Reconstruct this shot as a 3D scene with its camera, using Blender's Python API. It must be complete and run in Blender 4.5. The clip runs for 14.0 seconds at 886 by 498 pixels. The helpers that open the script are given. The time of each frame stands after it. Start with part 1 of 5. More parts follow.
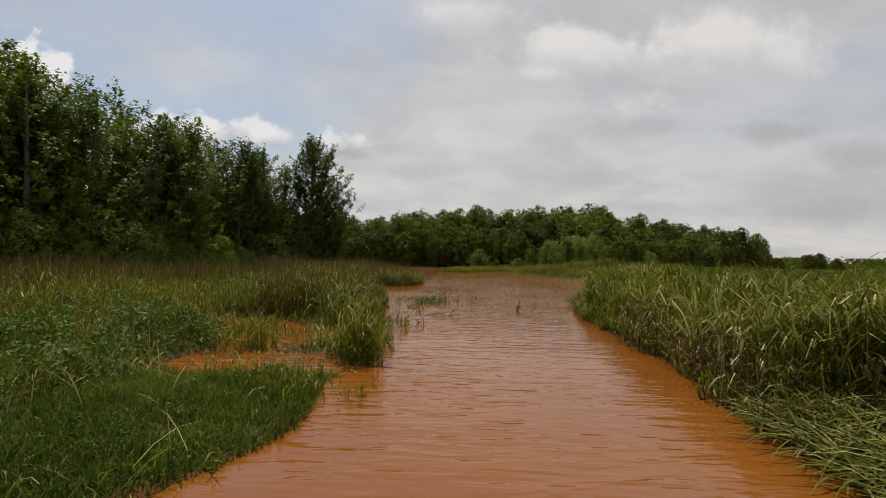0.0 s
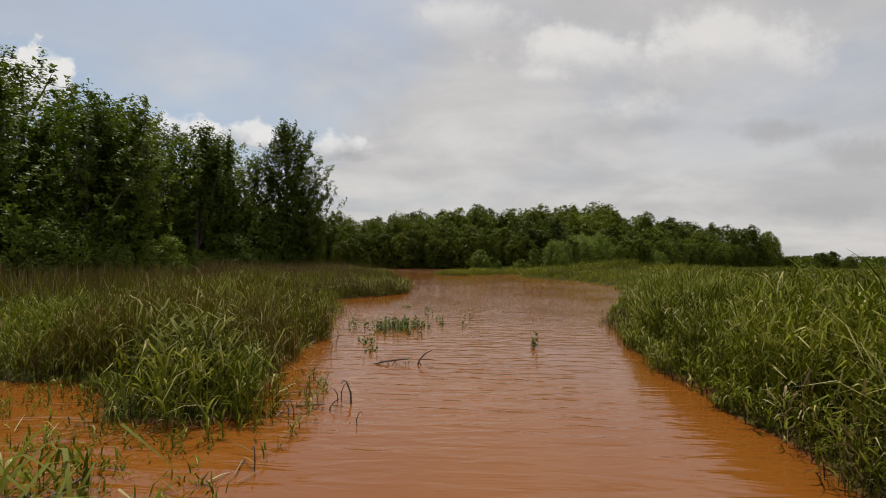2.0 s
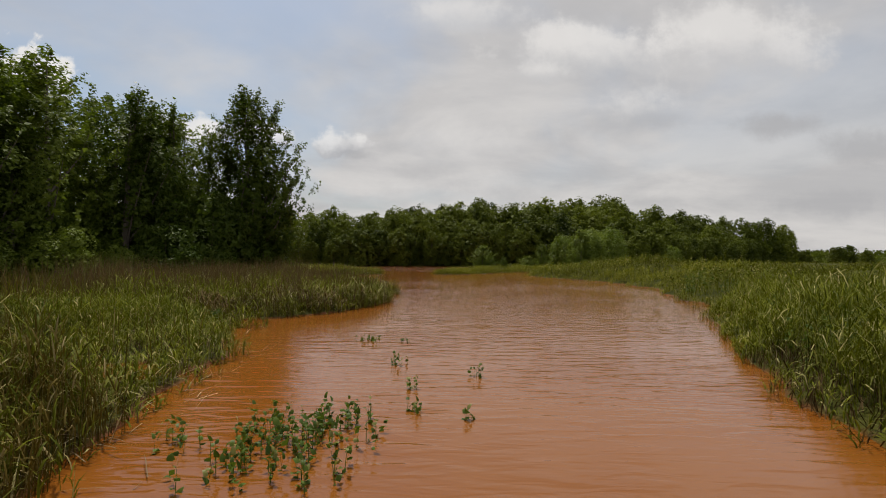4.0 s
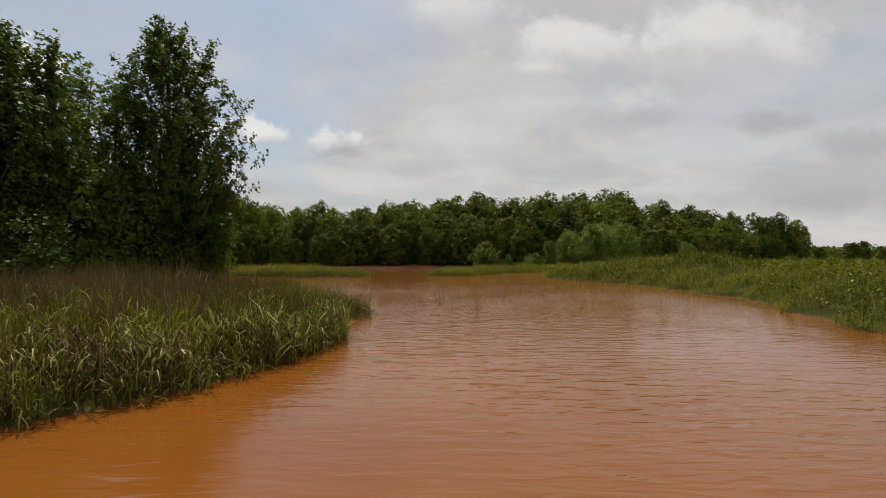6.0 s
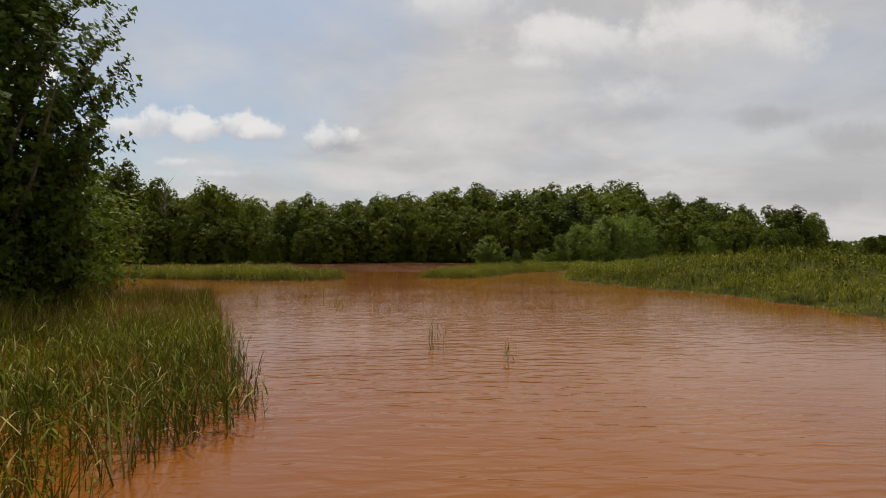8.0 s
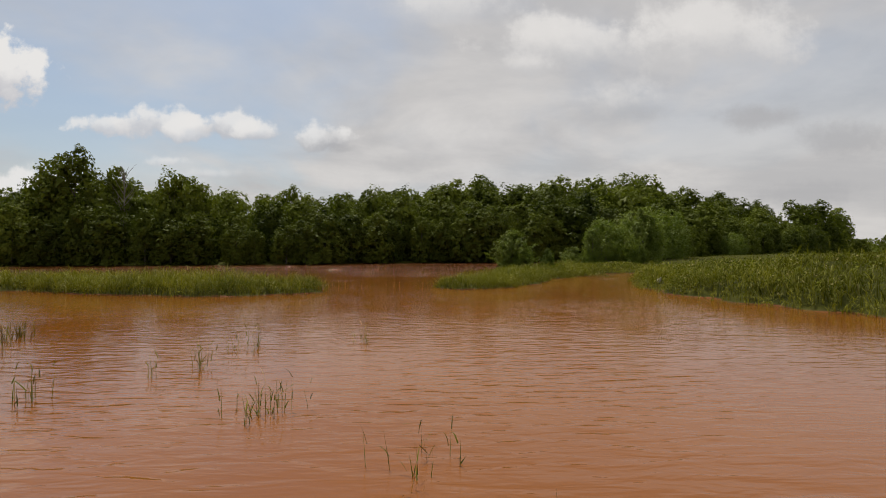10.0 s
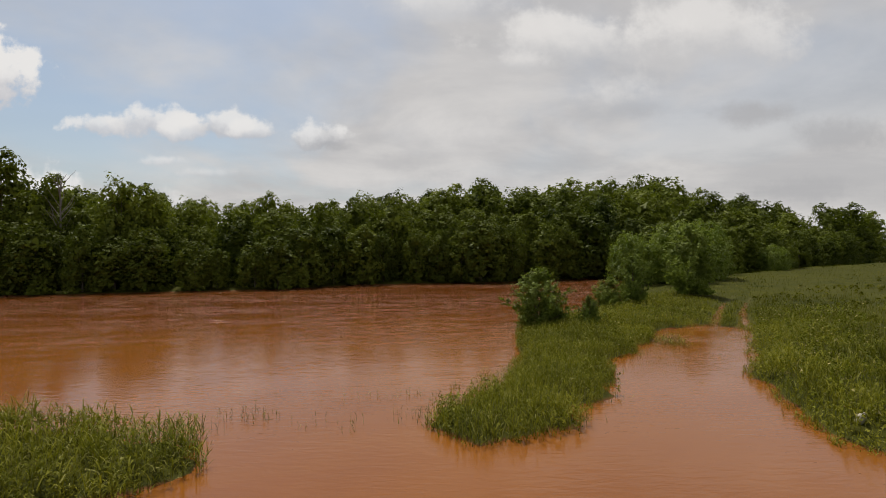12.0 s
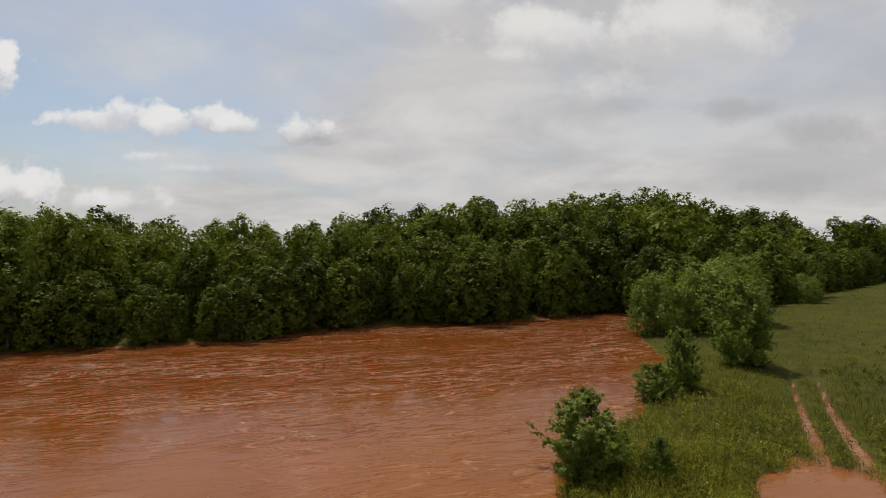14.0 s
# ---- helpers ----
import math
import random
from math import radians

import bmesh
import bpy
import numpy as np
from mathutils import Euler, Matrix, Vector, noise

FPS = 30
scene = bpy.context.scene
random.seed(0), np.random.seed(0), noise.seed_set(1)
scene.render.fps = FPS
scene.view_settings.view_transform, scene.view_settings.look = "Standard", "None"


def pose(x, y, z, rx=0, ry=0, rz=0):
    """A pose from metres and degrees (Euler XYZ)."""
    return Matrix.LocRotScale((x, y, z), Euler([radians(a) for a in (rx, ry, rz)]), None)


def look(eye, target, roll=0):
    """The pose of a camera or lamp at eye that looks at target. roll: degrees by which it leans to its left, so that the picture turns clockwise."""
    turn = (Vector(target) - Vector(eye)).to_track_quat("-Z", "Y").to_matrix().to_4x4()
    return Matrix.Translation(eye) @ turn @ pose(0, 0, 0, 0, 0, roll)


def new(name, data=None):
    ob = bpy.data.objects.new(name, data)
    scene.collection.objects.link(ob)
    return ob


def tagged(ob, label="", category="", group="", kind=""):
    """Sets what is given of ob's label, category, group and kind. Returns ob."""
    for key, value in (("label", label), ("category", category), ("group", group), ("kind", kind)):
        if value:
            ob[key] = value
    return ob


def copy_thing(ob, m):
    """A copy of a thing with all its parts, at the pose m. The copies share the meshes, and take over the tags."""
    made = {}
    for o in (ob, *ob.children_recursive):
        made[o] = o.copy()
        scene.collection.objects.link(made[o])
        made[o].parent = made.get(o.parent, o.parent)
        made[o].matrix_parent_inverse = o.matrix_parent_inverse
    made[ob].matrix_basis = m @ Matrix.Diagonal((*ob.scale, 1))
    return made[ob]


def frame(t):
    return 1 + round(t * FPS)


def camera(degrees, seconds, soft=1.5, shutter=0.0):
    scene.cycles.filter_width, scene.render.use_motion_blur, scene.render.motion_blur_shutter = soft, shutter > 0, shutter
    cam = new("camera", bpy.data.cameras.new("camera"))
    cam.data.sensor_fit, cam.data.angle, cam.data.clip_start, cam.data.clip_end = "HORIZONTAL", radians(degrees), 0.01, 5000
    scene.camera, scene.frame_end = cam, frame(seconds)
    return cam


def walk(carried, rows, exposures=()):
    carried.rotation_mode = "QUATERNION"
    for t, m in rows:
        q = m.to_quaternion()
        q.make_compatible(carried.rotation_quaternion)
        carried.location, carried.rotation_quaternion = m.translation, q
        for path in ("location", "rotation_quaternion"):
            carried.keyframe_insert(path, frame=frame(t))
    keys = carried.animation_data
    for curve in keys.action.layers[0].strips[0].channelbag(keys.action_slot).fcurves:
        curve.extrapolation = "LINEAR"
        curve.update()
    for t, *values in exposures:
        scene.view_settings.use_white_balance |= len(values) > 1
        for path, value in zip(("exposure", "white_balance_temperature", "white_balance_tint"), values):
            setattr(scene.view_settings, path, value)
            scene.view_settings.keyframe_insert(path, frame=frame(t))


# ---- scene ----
cam = camera(85.5, 14.0, soft=1.0)
PATH = [
    (0, (0.834, 2.555, 1.282), (0.808, 4.554, 1.334), 1.3),
    (0.5, (0.964, 3.554, 1.299), (0.937, 5.553, 1.351), 1.2),
    (1, (1.081, 4.73, 1.341), (1.055, 6.729, 1.397), 0.9),
    (1.5, (1.195, 6.054, 1.381), (1.168, 8.053, 1.438), 0.9),
    (2, (1.311, 7.455, 1.365), (1.278, 9.453, 1.423), 0.8),
    (2.5, (1.42, 8.913, 1.322), (1.376, 10.912, 1.374), 0.6),
    (3, (1.494, 10.301, 1.329), (1.45, 12.3, 1.375), 0.5),
    (5.5, (1.305, 19.266, 1.556), (1.28, 21.265, 1.6), 0.3),
    (6, (1.265, 21.13, 1.496), (1.244, 23.129, 1.532), 0.2),
    (6.5, (1.287, 23.012, 1.451), (1.268, 25.012, 1.483), 0.1),
    (7, (1.305, 24.938, 1.406), (1.29, 26.938, 1.435), 0.0),
    (7.5, (1.353, 26.9, 1.508), (1.34, 28.9, 1.532), -0.1),
    (8, (1.254, 28.766, 1.589), (1.244, 30.766, 1.608), -0.0),
    (10.5, (-0.342, 41.101, 1.59), (-0.319, 43.101, 1.605), -0.2),
    (11, (-0.226, 43.736, 2.371), (-0.203, 45.735, 2.379), -0.2),
    (11.5, (-0.261, 46.124, 3.444), (-0.235, 48.124, 3.449), -0.4),
    (12, (-0.165, 48.632, 4.278), (-0.133, 50.632, 4.286), -0.5),
    (12.5, (-0.269, 50.799, 5.052), (-0.235, 52.798, 5.055), -0.5),
    (13, (-0.384, 52.919, 5.939), (-0.345, 54.919, 5.938), -0.6),
    (13.5, (-0.409, 54.937, 7.229), (-0.36, 56.936, 7.224), -0.7),
    (14, (-0.711, 56.338, 8.929), (-0.631, 58.336, 8.918), -0.8),
]
walk(cam, [(t, look(eye, target, roll)) for t, eye, target, roll in PATH])

# ---- light ----
SUN_TURN, SUN_UP = radians(-26), radians(66)          # from straight ahead towards the right; above the horizon
world = bpy.data.worlds.new("overcast_sky")
scene.world = world
world.use_nodes = True
wt = world.node_tree
wt.nodes.clear()


def wire(tree, socket, value):
    if isinstance(value, bpy.types.NodeSocket):
        tree.links.new(value, socket)
    else:
        socket.default_value = value


def calc(tree, op, a, b=0.0, c=0.0):
    n = tree.nodes.new("ShaderNodeMath")
    n.operation = op
    for s, v in zip(n.inputs, (a, b, c)):
        wire(tree, s, v)
    return n.outputs[0]


def ramp(tree, v, lo, hi, a=0.0, b=1.0, smooth=True):
    n = tree.nodes.new("ShaderNodeMapRange")
    n.interpolation_type = "SMOOTHSTEP" if smooth else "LINEAR"
    for s, x in zip(n.inputs, (v, lo, hi, a, b)):
        wire(tree, s, x)
    return n.outputs[0]


def blend(tree, fac, a, b, how="MIX"):
    n = tree.nodes.new("ShaderNodeMix")
    n.data_type, n.blend_type = "RGBA", how
    wire(tree, n.inputs[0], fac)
    wire(tree, n.inputs[6], a if isinstance(a, bpy.types.NodeSocket) else (*a, 1))
    wire(tree, n.inputs[7], b if isinstance(b, bpy.types.NodeSocket) else (*b, 1))
    return n.outputs[2]


def speckle(tree, vector, scale, detail=4.0, rough=0.55, stretch=None, warp=0.0, turn=0.0):
    if stretch:
        m = tree.nodes.new("ShaderNodeMapping")
        wire(tree, m.inputs["Vector"], vector)
        m.inputs["Scale"].default_value = stretch
        m.vector_type = "TEXTURE" if turn else "POINT"
        if turn:
            m.inputs["Scale"].default_value = [1 / q for q in stretch]
            m.inputs["Rotation"].default_value = (0, 0, turn)
        vector = m.outputs[0]
    n = tree.nodes.new("ShaderNodeTexNoise")
    wire(tree, n.inputs["Vector"], vector)
    n.inputs["Scale"].default_value, n.inputs["Detail"].default_value = scale, detail
    n.inputs["Roughness"].default_value, n.inputs["Distortion"].default_value = rough, warp
    return n.outputs["Fac"]


def build_sky():
    t = wt
    way = t.nodes.new("ShaderNodeTexCoord").outputs["Generated"]
    sep = t.nodes.new("ShaderNodeSeparateXYZ")
    t.links.new(way, sep.inputs[0])
    x, y, z = sep.outputs
    sky = t.nodes.new("ShaderNodeTexSky")
    sky.sky_type, sky.sun_disc = "NISHITA", False
    sky.sun_elevation, sky.sun_rotation = SUN_UP, SUN_TURN
    sky.air_density, sky.dust_density = 1.0, 2.5
    blue = blend(t, 1.0, sky.outputs[0], (0.104, 0.107, 0.103), "MULTIPLY")
    # veil of thin cloud, seen on a flat layer overhead
    lift = calc(t, "ADD", calc(t, "MAXIMUM", z, 0.0), 0.22)
    flat = t.nodes.new("ShaderNodeCombineXYZ")
    wire(t, flat.inputs[0], calc(t, "DIVIDE", x, lift))
    wire(t, flat.inputs[1], calc(t, "DIVIDE", y, lift))
    veil = speckle(t, flat.outputs[0], 0.8, 6.0, 0.5, None, 0.3)
    low = ramp(t, z, 0.0, 0.42, 1.0, 0.0)
    side = ramp(t, x, -0.75, 0.45, 0.0, 1.0)
    cover = calc(t, "ADD", ramp(t, veil, 0.36, 0.66), calc(t, "ADD", calc(t, "MULTIPLY", low, 0.55), calc(t, "MULTIPLY", side, 0.72)))
    cover = ramp(t, cover, 0.10, 1.35, 0.05, 0.97)
    shade = speckle(t, flat.outputs[0], 1.3, 9.0, 0.58, (1.0, 1.2, 1.0), 0.3)
    grey = blend(t, ramp(t, shade, 0.32, 0.68), (0.495, 0.485, 0.486), (0.650, 0.628, 0.611))
    col = blend(t, cover, blue, grey)
    # heaped clouds ahead: (across, up, half width, half height, softness, strength, underside)
    ahead = calc(t, "MAXIMUM", y, 0.08)
    u, v = calc(t, "DIVIDE", x, ahead), calc(t, "DIVIDE", z, ahead)
    uv = t.nodes.new("ShaderNodeCombineXYZ")
    wire(t, uv.inputs[0], u)
    wire(t, uv.inputs[1], v)
    puff = speckle(t, uv.outputs[0], 16.0, 6.0, 0.55)
    broad = speckle(t, uv.outputs[0], 6.5, 8.0, 0.66)
    front = ramp(t, y, 0.1, 0.25)
    for cu, cv, a, b, soft, power, under, form in CLOUDS:
        du = calc(t, "DIVIDE", calc(t, "SUBTRACT", u, cu), a)
        dv = calc(t, "DIVIDE", calc(t, "SUBTRACT", v, cv), b)
        dv2 = calc(t, "MULTIPLY", dv, ramp(t, dv, -0.05, 0.05, 1.7 if form == "heap" else 1.0, 1.0))
        r = calc(t, "SQRT", calc(t, "ADD", calc(t, "MULTIPLY", du, du), calc(t, "MULTIPLY", dv2, dv2)))
        n = puff if form == "heap" else broad
        k = calc(t, "ADD", calc(t, "SUBTRACT", 1.0, r), calc(t, "MULTIPLY", calc(t, "SUBTRACT", n, 0.5), 2.2))
        mask = calc(t, "MULTIPLY", calc(t, "MULTIPLY", ramp(t, k, 0.1, 0.1 + soft), front), power)
        if form == "streak":
            tint = (0.415, 0.412, 0.422)
        else:
            tint = blend(t, ramp(t, calc(t, "ADD", dv, calc(t, "MULTIPLY", calc(t, "SUBTRACT", n, 0.5), 1.6)), -0.5, 0.35), under, (0.80, 0.785, 0.77) if form == "heap" else (0.78, 0.757, 0.735))
        col = blend(t, mask, col, tint)
    back = t.nodes.new("ShaderNodeBackground")
    wire(t, back.inputs[0], col)
    back.inputs[1].default_value = 1.0
    out = t.nodes.new("ShaderNodeOutputWorld")
    t.links.new(back.outputs[0], out.inputs[0])


CLOUDS = [
    (0.300, 0.440, 0.260, 0.085, 0.55, 0.80, (0.56, 0.555, 0.56), "bank"),
    (0.560, 0.455, 0.320, 0.120, 0.6, 0.70, (0.56, 0.55, 0.55), "bank"),
    (0.180, 0.395, 0.110, 0.030, 0.8, 0.60, (0.56, 0.555, 0.56), "bank"),
    (0.020, 0.520, 0.180, 0.060, 0.7, 0.60, (0.60, 0.60, 0.61), "bank"),
    (0.080, 0.250, 0.300, 0.080, 1.2, 0.45, (0.70, 0.68, 0.67), "bank"),
    (-0.030, 0.150, 0.420, 0.060, 1.2, 0.40, (0.66, 0.645, 0.64), "bank"),
    (-0.690, 0.262, 0.080, 0.034, 0.35, 0.80, (0.56, 0.56, 0.585), "heap"),
    (-0.600, 0.268, 0.105, 0.054, 0.40, 0.85, (0.55, 0.55, 0.575), "heap"),
    (-0.520, 0.252, 0.100, 0.042, 0.45, 0.80, (0.53, 0.53, 0.555), "heap"),
    (-0.440, 0.262, 0.085, 0.048, 0.40, 0.85, (0.50, 0.50, 0.525), "heap"),
    (-0.380, 0.250, 0.070, 0.032, 0.45, 0.80, (0.50, 0.50, 0.525), "heap"),
    (-0.560, 0.190, 0.060, 0.018, 0.60, 0.60, (0.60, 0.60, 0.62), "heap"),
    (-0.480, 0.165, 0.100, 0.020, 0.80, 0.45, (0.60, 0.60, 0.62), "heap"),
    (-0.232, 0.240, 0.085, 0.048, 0.40, 0.80, (0.38, 0.38, 0.40), "heap"),
    (-0.200, 0.218, 0.060, 0.016, 0.60, 0.55, (0.4, 0.4, 0.4), "streak"),
    (-0.930, 0.355, 0.150, 0.115, 0.35, 1.00, (0.55, 0.55, 0.58), "heap"),
    (-0.860, 0.120, 0.240, 0.075, 0.50, 0.90, (0.47, 0.455, 0.475), "heap"),
    (-0.640, 0.095, 0.180, 0.045, 0.70, 0.65, (0.50, 0.49, 0.50), "heap"),
    (0.385, 0.322, 0.130, 0.085, 0.90, 0.60, (0.47, 0.47, 0.48), "bank"),
    (0.430, 0.290, 0.090, 0.035, 0.90, 0.45, (0.4, 0.4, 0.4), "streak"),
    (0.680, 0.285, 0.130, 0.042, 0.80, 0.75, (0.4, 0.4, 0.4), "streak"),
    (0.880, 0.235, 0.190, 0.060, 0.80, 0.70, (0.4, 0.4, 0.4), "streak"),
    (0.780, 0.125, 0.190, 0.040, 0.80, 0.60, (0.4, 0.4, 0.4), "streak"),
    (0.420, 0.120, 0.150, 0.026, 0.90, 0.45, (0.4, 0.4, 0.4), "streak"),
    (-0.060, 0.185, 0.140, 0.034, 0.90, 0.50, (0.4, 0.4, 0.4), "streak"),
]
build_sky()
sun = new("sun", bpy.data.lights.new("sun", "SUN"))
sun.data.energy, sun.data.angle, sun.data.color = 3.6, radians(3), (1.0, 0.95, 0.87)
sun.matrix_world = look((math.sin(SUN_TURN) * math.cos(SUN_UP) * 90, math.cos(SUN_TURN) * math.cos(SUN_UP) * 90, math.sin(SUN_UP) * 90), (0, 0, 0))


# ---- materials ----
def material(name):
    m = bpy.data.materials.new(name)
    m.use_nodes = True
    t = m.node_tree
    t.nodes.clear()
    out = t.nodes.new("ShaderNodeOutputMaterial")
    b = t.nodes.new("ShaderNodeBsdfPrincipled")
    t.links.new(b.outputs[0], out.inputs[0])
    return m, t, b, out


def place(t):
    return t.nodes.new("ShaderNodeNewGeometry").outputs["Position"]


def bump(t, height, strength, distance):
    n = t.nodes.new("ShaderNodeBump")
    n.inputs["Strength"].default_value, n.inputs["Distance"].default_value = strength, distance
    wire(t, n.inputs["Height"], height)
    return n.outputs[0]


def leafy(name, dark, light, straw=None, straw_share=0.0, gloss=0.45, glow=0.25, patch=0.25, per="island", sheen=0.05):
    """Leaves or blades: colour by the single blade and by patches of the plain, a little light let through."""
    m, t, b, out = material(name)
    if per == "island":
        rnd = t.nodes.new("ShaderNodeNewGeometry").outputs["Random Per Island"]
    else:
        rnd = t.nodes.new("ShaderNodeObjectInfo").outputs["Random"]
    pos = place(t)
    zone = speckle(t, pos, patch, 3.0, 0.5)
    one = calc(t, "ADD", calc(t, "MULTIPLY", rnd, 0.55), calc(t, "MULTIPLY", ramp(t, zone, 0.3, 0.7), 0.45))
    if per == "object":
        isl = t.nodes.new("ShaderNodeNewGeometry").outputs["Random Per Island"]
        one = calc(t, "ADD", calc(t, "MULTIPLY", one, 0.75), calc(t, "MULTIPLY", isl, 0.25))
        rnd = isl
    col = blend(t, one, dark, light)
    if straw:
        pick = calc(t, "GREATER_THAN", calc(t, "FRACT", calc(t, "MULTIPLY", rnd, 37.3)), 1 - straw_share)
        col = blend(t, pick, col, straw)
    wire(t, b.inputs["Base Color"], col)
    b.inputs["Roughness"].default_value = gloss
    b.inputs["Specular IOR Level"].default_value = sheen
    tr = t.nodes.new("ShaderNodeBsdfTranslucent")
    wire(t, tr.inputs[0], blend(t, 1.0, col, (1.25, 1.35, 0.6), "MULTIPLY"))
    mx = t.nodes.new("ShaderNodeMixShader")
    mx.inputs[0].default_value = glow
    t.links.new(b.outputs[0], mx.inputs[1])
    t.links.new(tr.outputs[0], mx.inputs[2])
    t.links.new(mx.outputs[0], out.inputs[0])
    return m


MAT_GRASS = leafy("tall_grass", (0.016, 0.028, 0.003), (0.190, 0.198, 0.016), (0.36, 0.32, 0.13), 0.08, 0.5, 0.14, 0.6, sheen=0.03)
MAT_FIELD = leafy("field_grass", (0.032, 0.040, 0.004), (0.142, 0.136, 0.014), (0.20, 0.17, 0.06), 0.05, 0.6, 0.20, 0.12, sheen=0.02)
MAT_OLIVE = leafy("olive_grass", (0.024, 0.036, 0.004), (0.190, 0.198, 0.017), (0.35, 0.30, 0.12), 0.08, 0.5, 0.14, sheen=0.03)
MAT_SHORT = leafy("short_grass", (0.028, 0.056, 0.006), (0.145, 0.185, 0.020), (0.24, 0.20, 0.06), 0.05, 0.45, 0.24, 0.9, sheen=0.10)
MAT_DRY = leafy("seeding_grass", (0.056, 0.042, 0.008), (0.150, 0.108, 0.022), (0.28, 0.22, 0.10), 0.10, 0.6, 0.10)
MAT_WEED = leafy("broad_weeds", (0.024, 0.054, 0.008), (0.110, 0.155, 0.024), (0.20, 0.20, 0.06), 0.06, 0.45, 0.25, 0.4, sheen=0.10)
MAT_RANK = leafy("rank_weeds", (0.062, 0.072, 0.008), (0.236, 0.222, 0.021), (0.25, 0.24, 0.07), 0.06, 0.5, 0.25, 0.35, sheen=0.06)
MAT_SEED = leafy("purple_seed_heads", (0.070, 0.046, 0.022), (0.150, 0.098, 0.048), (0.24, 0.20, 0.10), 0.10, 0.7, 0.15)
MAT_LODGED = leafy("flattened_grass", (0.058, 0.068, 0.010), (0.205, 0.205, 0.042), (0.33, 0.29, 0.13), 0.14, 0.5, 0.15, sheen=0.03)
MAT_STRAW = leafy("dead_stems", (0.10, 0.060, 0.025), (0.26, 0.19, 0.10), (0.36, 0.30, 0.18), 0.15, 0.7, 0.05)
MAT_THATCH = leafy("dead_thatch", (0.030, 0.019, 0.008), (0.095, 0.062, 0.026), (0.20, 0.16, 0.08), 0.06, 0.8, 0.04)
MAT_BROWN = leafy("withered_leaves", (0.036, 0.024, 0.008), (0.140, 0.094, 0.030), (0.36, 0.31, 0.17), 0.10, 0.55, 0.08, 0.8, sheen=0.04)
MAT_LEAF = leafy("wood_leaves", (0.030, 0.054, 0.007), (0.165, 0.205, 0.030), None, 0, 0.45, 0.30, 0.12, "object", 0.08)
MAT_FAR = leafy("far_leaves", (0.016, 0.029, 0.004), (0.168, 0.192, 0.025), None, 0, 0.5, 0.26, 0.05, "object", 0.06)
MAT_BUSH = leafy("willow_leaves", (0.066, 0.098, 0.016), (0.215, 0.255, 0.050), None, 0, 0.45, 0.38, 0.3, "object", 0.1)


def bark():
    m, t, b, out = material("grey_brown_bark")
    pos = place(t)
    n = speckle(t, pos, 9.0, 5.0, 0.6, (1, 1, 0.25))
    wire(t, b.inputs["Base Color"], blend(t, n, (0.05, 0.04, 0.03), (0.19, 0.155, 0.12)))
    b.inputs["Roughness"].default_value = 0.9
    wire(t, b.inputs["Normal"], bump(t, n, 0.6, 0.03))
    return m


def earth():
    m, t, b, out = material("red_mud_and_turf")
    pos = place(t)
    fine = speckle(t, pos, 14.0, 6.0, 0.65)
    mid = speckle(t, pos, 0.9, 5.0, 0.6)
    big = speckle(t, pos, 0.06, 5.0, 0.55)
    turf = blend(t, ramp(t, mid, 0.3, 0.7), (0.020, 0.025, 0.003), (0.060, 0.060, 0.007))
    turf = blend(t, ramp(t, big, 0.35, 0.7, 0.0, 0.55), turf, (0.068, 0.068, 0.009))
    turf = blend(t, ramp(t, fine, 0.35, 0.75, 0.0, 0.5), turf, (0.045, 0.045, 0.012))
    mud = blend(t, ramp(t, fine, 0.3, 0.7), (0.11, 0.034, 0.009), (0.19, 0.062, 0.018))
    sep = t.nodes.new("ShaderNodeSeparateXYZ")
    wire(t, sep.inputs[0], pos)
    wet = calc(t, "ADD", sep.outputs[2], calc(t, "MULTIPLY", calc(t, "SUBTRACT", mid, 0.5), 0.16))
    wire(t, b.inputs["Base Color"], blend(t, ramp(t, wet, -0.02, 0.04), mud, turf))
    b.inputs["Specular IOR Level"].default_value = 0.08
    wire(t, b.inputs["Roughness"], ramp(t, sep.outputs[2], 0.0, 0.10, 0.6, 0.95))
    wire(t, b.inputs["Normal"], bump(t, fine, 0.7, 0.05))
    return m


